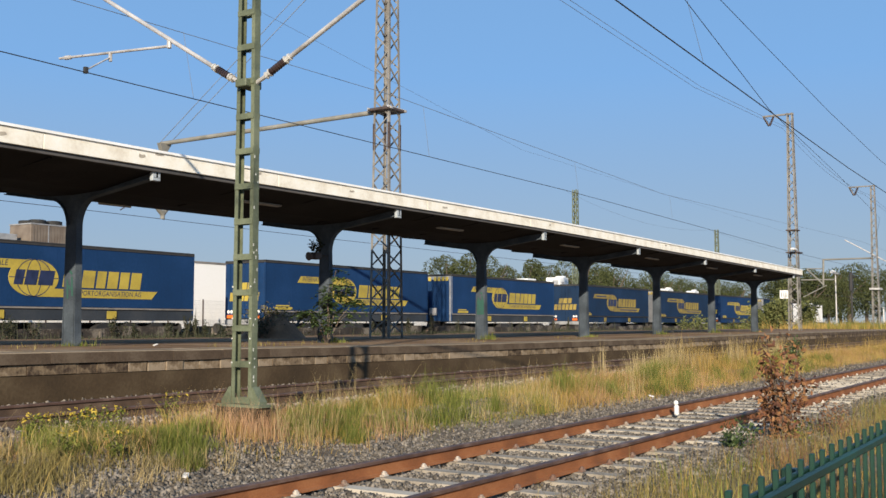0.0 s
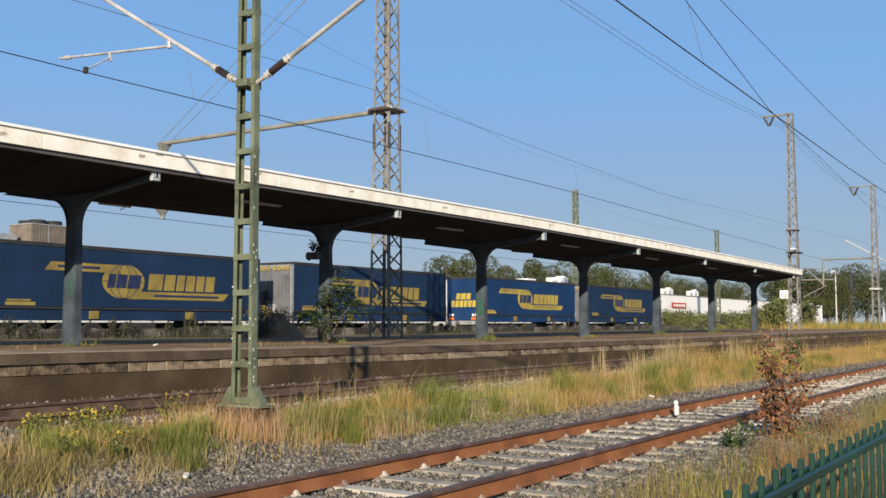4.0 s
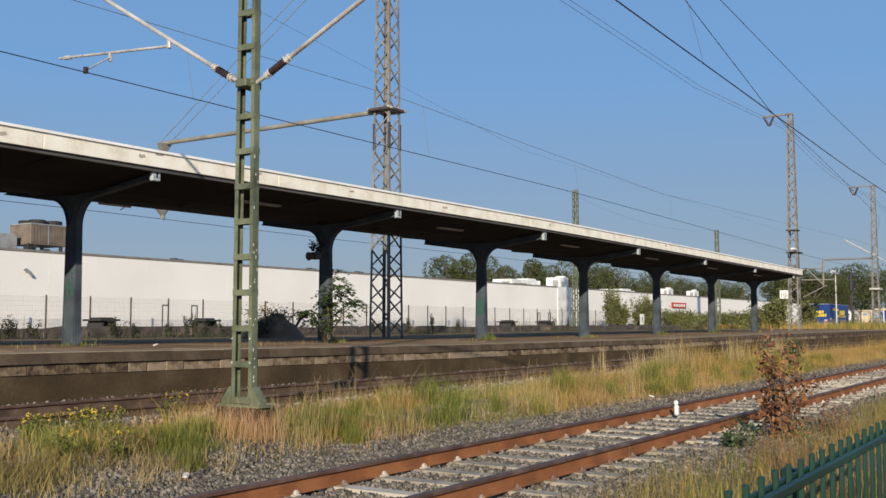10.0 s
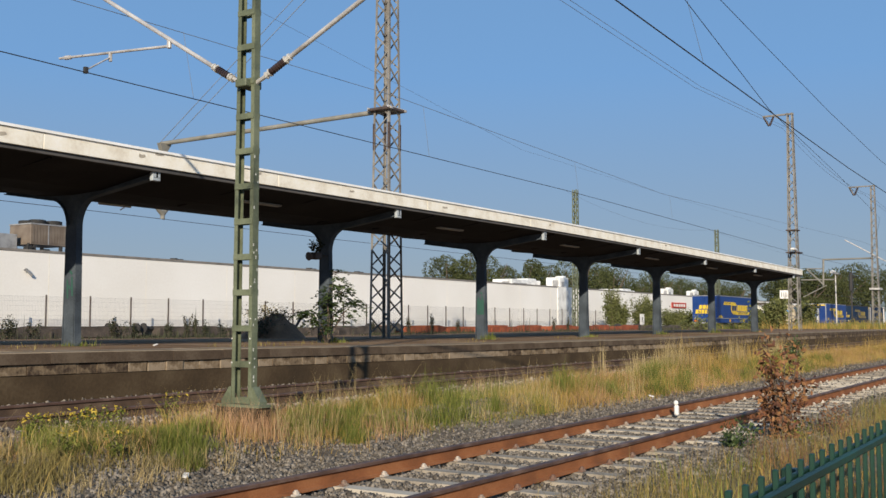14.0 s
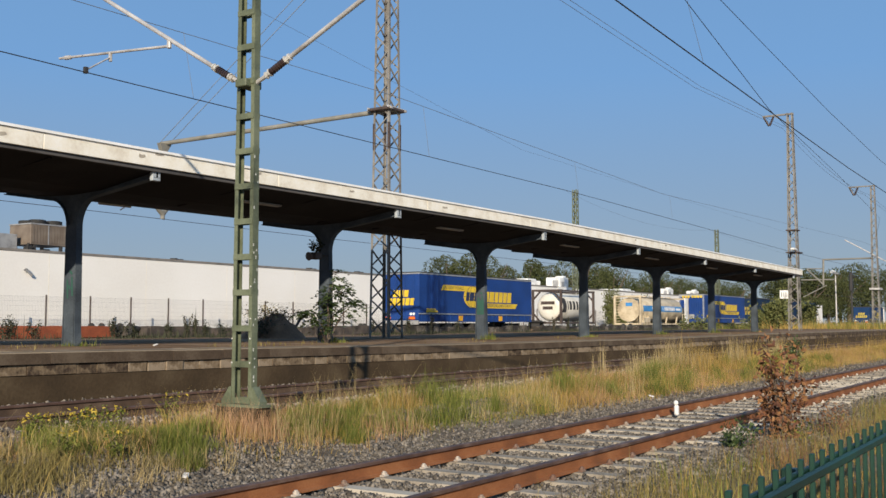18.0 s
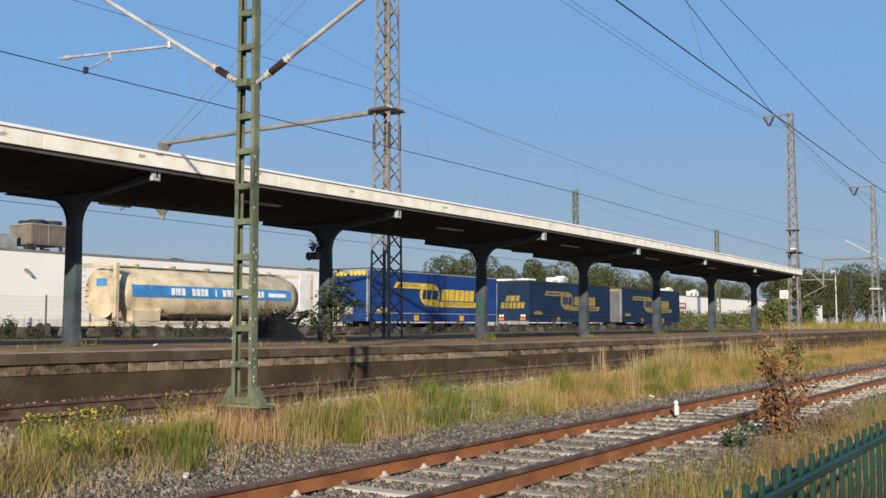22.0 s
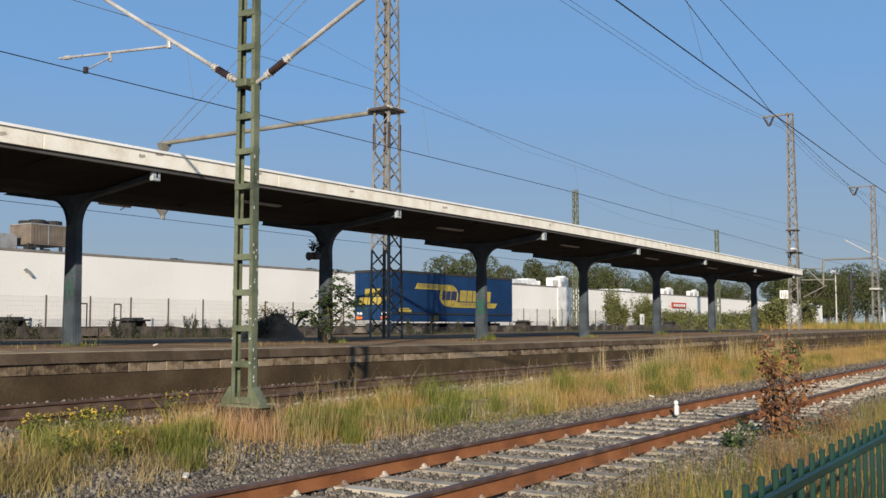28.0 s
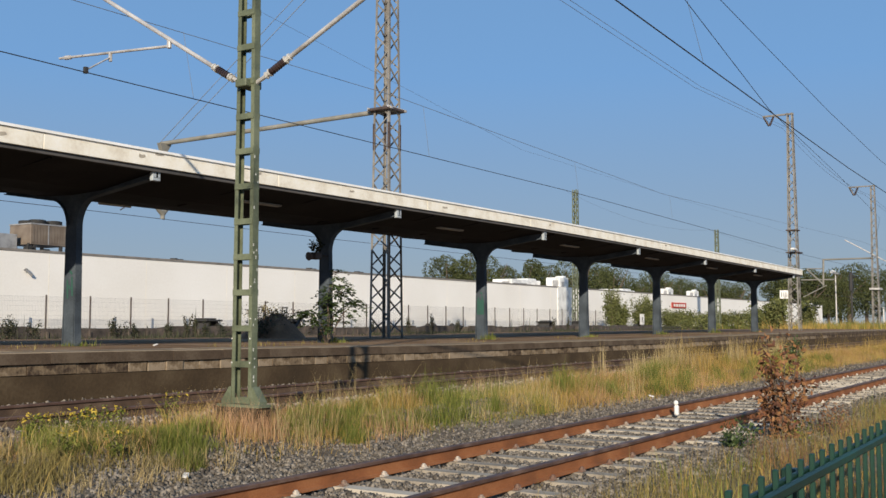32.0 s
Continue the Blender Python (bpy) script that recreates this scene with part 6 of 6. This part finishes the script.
def wagon(frame_mat, label, length=32.85, loaded=True, stands=True, height=0.1):
    w = thing("pocket_wagon", pose(0, TRAIN_Y - 0.15, FAR_Z), label, "railway wagon", "wagons of the train")
    c = length / 2
    halves = ((0.7, c - 0.9), (c + 0.9, length - 0.7)) if length > 25 else ((0.7, length - 0.7),)
    hh = height
    for x0, x1 in halves:
        for y in (0.02, 2.68):
            pts = [(x0, 0.72), (x0 + 2.6, 0.72), (x0 + 3.4, 0.32), (x1 - 3.4, 0.32), (x1 - 2.6, 0.72), (x1, 0.72), (x1, 1.02 + hh), (x1 - 2.8, 1.04 + hh), (x1 - 3.6, 0.94 + hh), (x0 + 3.6, 0.94 + hh), (x0 + 2.8, 1.04 + hh), (x0, 1.02 + hh)]
            sill = part("side_sill", prism(B(), pts, y, y + 0.16), frame_mat, w)
            if y < 1:
                for k in range(9):
                    xx = x0 + 3.7 + (x1 - x0 - 7.4) * k / 8
                    part("sill_rib", box(B(), xx - 0.04, xx + 0.04, y - 0.05, y - 0.002, 0.34, 0.84 + hh), frame_mat, sill)
        part("pocket_floor", box(B(), x0 + 3.4, x1 - 3.4, 0.185, 2.675, 0.24, 0.29), frame_mat, w)
        part("end_deck", box(B(), x0 + 0.02, x0 + 2.6, 0.185, 2.675, 0.76, 0.9), frame_mat, w)
        part("end_deck", box(B(), x1 - 2.6, x1 - 0.02, 0.185, 2.675, 0.76, 0.9), frame_mat, w)
        part("headstock", box(B(), x0 - 0.16, x0 - 0.002, 0.05, 2.8, 0.75, 1.06), frame_mat, w)
    centres = (2.0, c, length - 2.0) if length > 25 else (2.0, length - 2.0)
    for xb in centres:
        for d in (-0.9, 0.9):
            for y in (0.62, 2.13):
                part("wheel", tube(B(), (xb + d, y, 0.46), (xb + d, y + 0.135, 0.46), 0.46, 20), M_RUST_DARK, w)
            part("axle", tube(B(), (xb + d, 0.4, 0.46), (xb + d, 2.5, 0.46), 0.08, 8), M_DARK, w)
        for y in (0.3, 2.5):
            bogie = part("bogie_frame", prism(B(), [(xb - 1.35, 0.45), (xb - 0.5, 0.3), (xb + 0.5, 0.3), (xb + 1.35, 0.45), (xb + 1.35, 0.6), (xb + 0.5, 0.68), (xb - 0.5, 0.68), (xb - 1.35, 0.6)], y, y + 0.1), M_WAGON_DARK, w)
            for d in (-0.9, 0.9):
                part("axle_box", box(B(), xb + d - 0.16, xb + d + 0.16, y - 0.09, y - 0.002, 0.34, 0.62, 0.02), M_WAGON_DARK, bogie)
    for x, s in ((0.53, -1), (length - 0.53, 1)):
        for y in (0.5, 2.25):
            b = part("buffer", tube(B(), (x, y, 1.05), (x + s * 0.45, y, 1.05), 0.09, 10), M_DARK, w)
            part("buffer_head", tube(B(), (x + s * 0.45, y, 1.05), (x + s * 0.5, y, 1.05), 0.22, 14), M_DARK, b)
    if stands:
        for d in (-2.8, 2.8):
            st = part("hitch_stand", box(B(), c + d - 0.5, c + d + 0.5, 0.9, 2.0, 1.34, 1.42, 0.02), M_DARK, w, "dark trailer hitch stand")
            for q in (-0.4, 0.4):
                part("stand_leg", prism(B(), [(c + d + q - 0.06, 0.9), (c + d + q + 0.06, 0.9), (c + d + q * 0.6 + 0.05, 1.34), (c + d + q * 0.6 - 0.05, 1.34)], 1.0, 1.9), M_DARK, st)
            part("hitch_plate", box(B(), c + d - 0.3, c + d + 0.3, 1.1, 1.8, 1.42, 1.49, 0.02), M_DARK, st)
        if not loaded:
            for d in (-0.8, 0.8):
                bm = B()
                for p, q in (((0, 0.15, 1.0), (0, 0.15, 2.0)), ((0, 0.15, 2.0), (0.32, 0.15, 2.0)), ((0.32, 0.15, 2.0), (0.32, 0.15, 1.0))):
                    tube(bm, (p[0] + c + d, p[1], p[2]), (q[0] + c + d, q[1], q[2]), 0.028, 6)
                part("handrail_hoop", bm, M_DARK, w, "dark handrail hoop")
    return w


def tank_container():
    """Twenty-foot tank container: a clad cylinder in a dark frame."""
    t = thing("tank_container", pose(0, TRAIN_Y, FAR_Z + 1.24), "white tank container in a dark steel frame", "tank container")
    L, W, H = 5.75, 2.44, 2.5
    bm = B()
    prof = [(0.35, 0.45), (0.25, 0.8), (0.22, 1.0)]
    n = 28
    rings = []
    for x, r in ((0.22, 0.35), (0.28, 0.75), (0.42, 0.95), (0.62, 1.04), (5.13, 1.04), (5.33, 0.95), (5.47, 0.75), (5.53, 0.35)):
        rings.append([bm.verts.new((x, W / 2 + r * math.cos(2 * math.pi * k / n), 1.25 + r * math.sin(2 * math.pi * k / n))) for k in range(n)])
    for a, b in zip(rings, rings[1:]):
        for k in range(n):
            bm.faces.new((a[k], a[(k + 1) % n], b[(k + 1) % n], b[k]))
    bm.faces.new(rings[0][::-1]), bm.faces.new(rings[-1])
    shell = part("tank_shell", bm, M_TANK, t, "white clad tank shell", smooth=True)
    for x in (0, L - 0.16):
        for y in (0, W - 0.16):
            part("corner_post", box(B(), x, x + 0.16, y, y + 0.16, 0, H, 0.01), M_TANKFRAME, t)
        for z in (0, H - 0.14):
            part("end_rail", box(B(), x + 0.01, x + 0.15, 0.162, W - 0.162, z, z + 0.14), M_TANKFRAME, t)
        for y0, y1 in ((0.1, 0.75), (W - 0.1, W - 0.75)):
            for z0, z1 in ((0.75, 0.08), (H - 0.75, H - 0.08)):
                part("corner_brace", bar(B(), (x + 0.08, y0, z0), (x + 0.08, y1, z1), 0.1, 0.12, (1, 0, 0)), M_TANKFRAME, t)
    for y in (0.01, W - 0.13):
        part("top_rail", box(B(), 0.162, L - 0.162, y, y + 0.1, H - 0.13, H - 0.03), M_TANKFRAME, t)
        part("bottom_rail", box(B(), 0.162, L - 0.162, y, y + 0.1, 0.02, 0.14), M_TANKFRAME, t)
    part("walkway", box(B(), 0.5, L - 0.5, 0.85, 1.55, H - 0.1, H - 0.06), M_GREY, t)
    for k, (x, w, h) in enumerate(((0.6, 0.62, 1.05), (1.42, 0.13, 0.62), (1.74, 0.36, 0.62), (2.32, 0.36, 0.62), (2.92, 0.28, 0.62), (3.42, 0.36, 0.62))):
        bm = B()
        zc, s = 1.36, 6
        rows = []
        for i in range(s + 1):
            z = zc - h / 2 + h * i / s
            y = W / 2 - math.sqrt(1.048 ** 2 - (z - 1.25) ** 2)
            rows.append((bm.verts.new((x, y, z)), bm.verts.new((x + w, y, z))))
        for a, b in zip(rows, rows[1:]):
            bm.faces.new((a[0], a[1], b[1], b[0]))
        part("marking_block", bm, M_DARK, shell, "dark lettering block")
    for k in range(6):
        z = 1.0 + 0.12 * k
        y = W / 2 - math.sqrt(1.05 ** 2 - (z - 1.25) ** 2)
        part("caption_bar", box(B(), 4.45, 4.95, y - 0.006, y + 0.02, z, z + 0.045), M_GREY, shell)
    for z, w in ((1.42, 1.1), (1.05, 0.8)):
        part("end_marking", box(B(), 0.19, 0.214, W / 2 - w / 2, W / 2 + w / 2, z, z + 0.22), M_TANKFRAME, shell)
    return t


def silo_container():
    t = thing("silo_container", pose(0, TRAIN_Y, FAR_Z + 1.16), "cream silo tank container with a blue band", "tank container")
    L, W, R, zc = 12.0, 2.5, 1.1, 1.29
    n = 32
    bm = B()
    rings = []
    for x, r in ((0.5, 0.5), (0.6, 0.9), (0.9, R), (10.6, R), (11.25, 0.9), (11.5, 0.6)):
        rings.append([bm.verts.new((x, W / 2 + r * math.cos(2 * math.pi * k / n), zc + r * math.sin(2 * math.pi * k / n))) for k in range(n)])
    for a, b in zip(rings, rings[1:]):
        for k in range(n):
            bm.faces.new((a[k], a[(k + 1) % n], b[(k + 1) % n], b[k]))
    bm.faces.new(rings[0][::-1]), bm.faces.new(rings[-1])
    shell = part("tank_shell", bm, M_CREAM, t, "cream painted tank shell", smooth=True)

    def patch(x0, x1, z0, z1, mat, name, rad, parent, s=6):
        b2 = B()
        rows = []
        for i in range(s + 1):
            z = z0 + (z1 - z0) * i / s
            y = W / 2 - math.sqrt(rad ** 2 - (z - zc) ** 2)
            rows.append((b2.verts.new((x0, y, z)), b2.verts.new((x1, y, z))))
        for a, b in zip(rows, rows[1:]):
            b2.faces.new((a[0], a[1], b[1], b[0]))
        return part(name, b2, mat, parent)
    band = patch(0.95, 10.5, 1.16, 1.66, M_BLUEBAND, "blue_band", R + 0.006, shell)
    band["label"] = "bright blue band"
    x = 3.0
    for w in (0.24, 0.1, 0.22, 0.26, 0.34, 0.24, 0.28, 0.22, 0.22, 0.4, 0.1, 0.34, 0.28, 0.28, 0.26, 0.26, 0.26, 0.28, 0.3, 0.28, 0.26, 0.24):
        if w != 0.34 and w != 0.4:
            patch(x, x + w * 0.8, 1.27, 1.57, M_WHITE, "marking_block", R + 0.012, band, 3)
        x += w
    patch(8.9, 10.1, 1.31, 1.49, M_WHITE, "marking_block", R + 0.012, band, 3)
    for x in (0.0, 11.75):
        for y in (0, W - 0.18):
            part("corner_post", box(B(), x, x + 0.18, y, y + 0.18, 0, 2.5, 0.01), M_CREAM, t)
        for z in (0, 2.35):
            part("end_rail", box(B(), x + 0.01, x + 0.17, 0.182, W - 0.182, z, z + 0.15), M_CREAM, t)
    part("end_panel", box(B(), 10.95, 11.74, 0.0, 0.06, 0.1, 2.49), M_WHITE_METAL, t, "white end panel")
    for k in range(9):
        part("ladder_rung", box(B(), 0.02, 0.06, 1.9, 2.3, 0.3 + 0.24 * k, 0.34 + 0.24 * k), M_CREAM, t)
    part("ring_frame", tube(B(), (0.3, W / 2, zc), (0.42, W / 2, zc), 1.02, 24), M_CREAM, t)
    part("emblem", box(B(), 0.27, 0.298, W / 2 - 0.35, W / 2 + 0.25, 1.6, 1.9), M_BLUEBAND, t)
    for x in (2.1, 6.6, 9.2):
        part("support_strut", bar(B(), (x, 0.3, 0.0), (x + 0.5, 0.35, 0.75), 0.1, 0.16), M_CREAM, t)
    part("bottom_rail", box(B(), 0.182, 11.74, 0.05, 0.2, 0.0, 0.14), M_CREAM, t)
    part("discharge_box", box(B(), 0.9, 2.4, 0.1, 0.7, 0.16, 0.62, 0.03), M_CREAM, t)
    part("walkway", box(B(), 0.9, 10.6, 0.9, 1.5, 2.4, 2.44), M_GREY, t)
    for k in range(5):
        part("hatch", tube(B(), (1.8 + 2.0 * k, 1.25, 2.34), (1.8 + 2.0 * k, 1.25, 2.54), 0.3, 12), M_CREAM, t)
    return t


MOVING = []


def set_out(ob, p):
    MOVING.append((ob, train_x(p)))


def place_trailers(curtain, yellow, kind, bulk, label, marks, skirt=None):
    first = trailer(curtain, yellow, kind, bulk, label, skirt)
    set_out(first, marks[0])
    for p in marks[1:]:
        set_out(copy_thing(first, first.matrix_basis.copy()), p)


place_trailers(M_CURTAIN, M_YELLOW, "doors", M_CURTAIN, "bright blue curtain-sided semi-trailer with yellow markings, doors forward", [296.05])
place_trailers(M_CURTAIN, M_YELLOW, "front", M_CURTAIN, "bright blue curtain-sided semi-trailer with yellow markings, front wall forward", [345.95])
place_trailers(M_CURTAIN_OLD, M_YELLOW_OLD, "doors", M_CURTAIN_OLD, "faded blue curtain-sided semi-trailer with a grey lower edge", [56.04], M_SKIRT)
place_trailers(M_CURTAIN_OLD, M_YELLOW_OLD, "doors", M_CURTAIN_OLD, "faded blue curtain-sided semi-trailer with yellow markings", [123.85, 432.3])
place_trailers(M_CURTAIN_OLD, M_YELLOW_OLD, "front", M_CURTAIN_OLD, "faded blue semi-trailer with ribbed blue front wall", [38.03, 72.21], M_SKIRT)
place_trailers(M_CURTAIN_DIRTY, M_YELLOW_DULL, "doors", M_CURTAIN_DIRTY, "dirty dark blue semi-trailer with dull yellow markings", [90.27, 364.02])
place_trailers(M_CURTAIN_DIRTY, M_YELLOW_DULL, "front", M_BULKHEAD, "dirty dark blue semi-trailer with grey ribbed front wall", [106.17, 139.77, 379.95])
tank = tank_container()
set_out(tank, 314.3)
silo = silo_container()
set_out(silo, 329.47)
pale = wagon(M_WAGON, "dusty pocket wagon carrying semi-trailers, their shade in its dark colour")
set_out(pale, 18.3)
for p in (53.3, 87.0, 120.6):
    set_out(copy_thing(pale, pale.matrix_basis.copy()), p)
for p in (293.6, 327.9, 361.3, 430.6):
    set_out(copy_thing(pale, pale.matrix_basis.copy()), p)
empty = wagon(M_WAGON_DARK, "empty dark pocket wagon with hitch stands", loaded=False)
set_out(empty, 156.2)
for p in (189.6, 396.5, 464.9, 498.3):
    set_out(copy_thing(empty, empty.matrix_basis.copy()), p)
flat = wagon(M_WAGON_DARK, "short empty dark flat wagon", 17.6, False, False)
set_out(flat, 222.7)
set_out(copy_thing(flat, flat.matrix_basis.copy()), 275.8)
orange = wagon(M_ORANGE, "empty orange pocket wagon", 34.8, False, False, 0.12)
set_out(orange, 240.6)


# ---- the train's way: it gathers speed from 12 to 14.9 m/s
SPEEDS = ((0, 12.02), (4, 12.08), (8, 12.31), (10, 12.6), (16, 13.5), (20, 13.66), (24, 13.87), (28, 14.46), (32, 14.87))


def train_shift(t):
    s = 0.0
    for (a, u), (b, v) in zip(SPEEDS, SPEEDS[1:]):
        e = min(max(t, a), b)
        s += (u + u + (v - u) * (e - a) / (b - a)) / 2 * (e - a)
    return -s


def motions():
    for ob, x0 in MOVING:
        y, z = ob.location.y, ob.location.z
        walk(ob, [(t, pose(x0 + train_shift(t), y, z)) for t in range(0, 33, 2)])


motions()
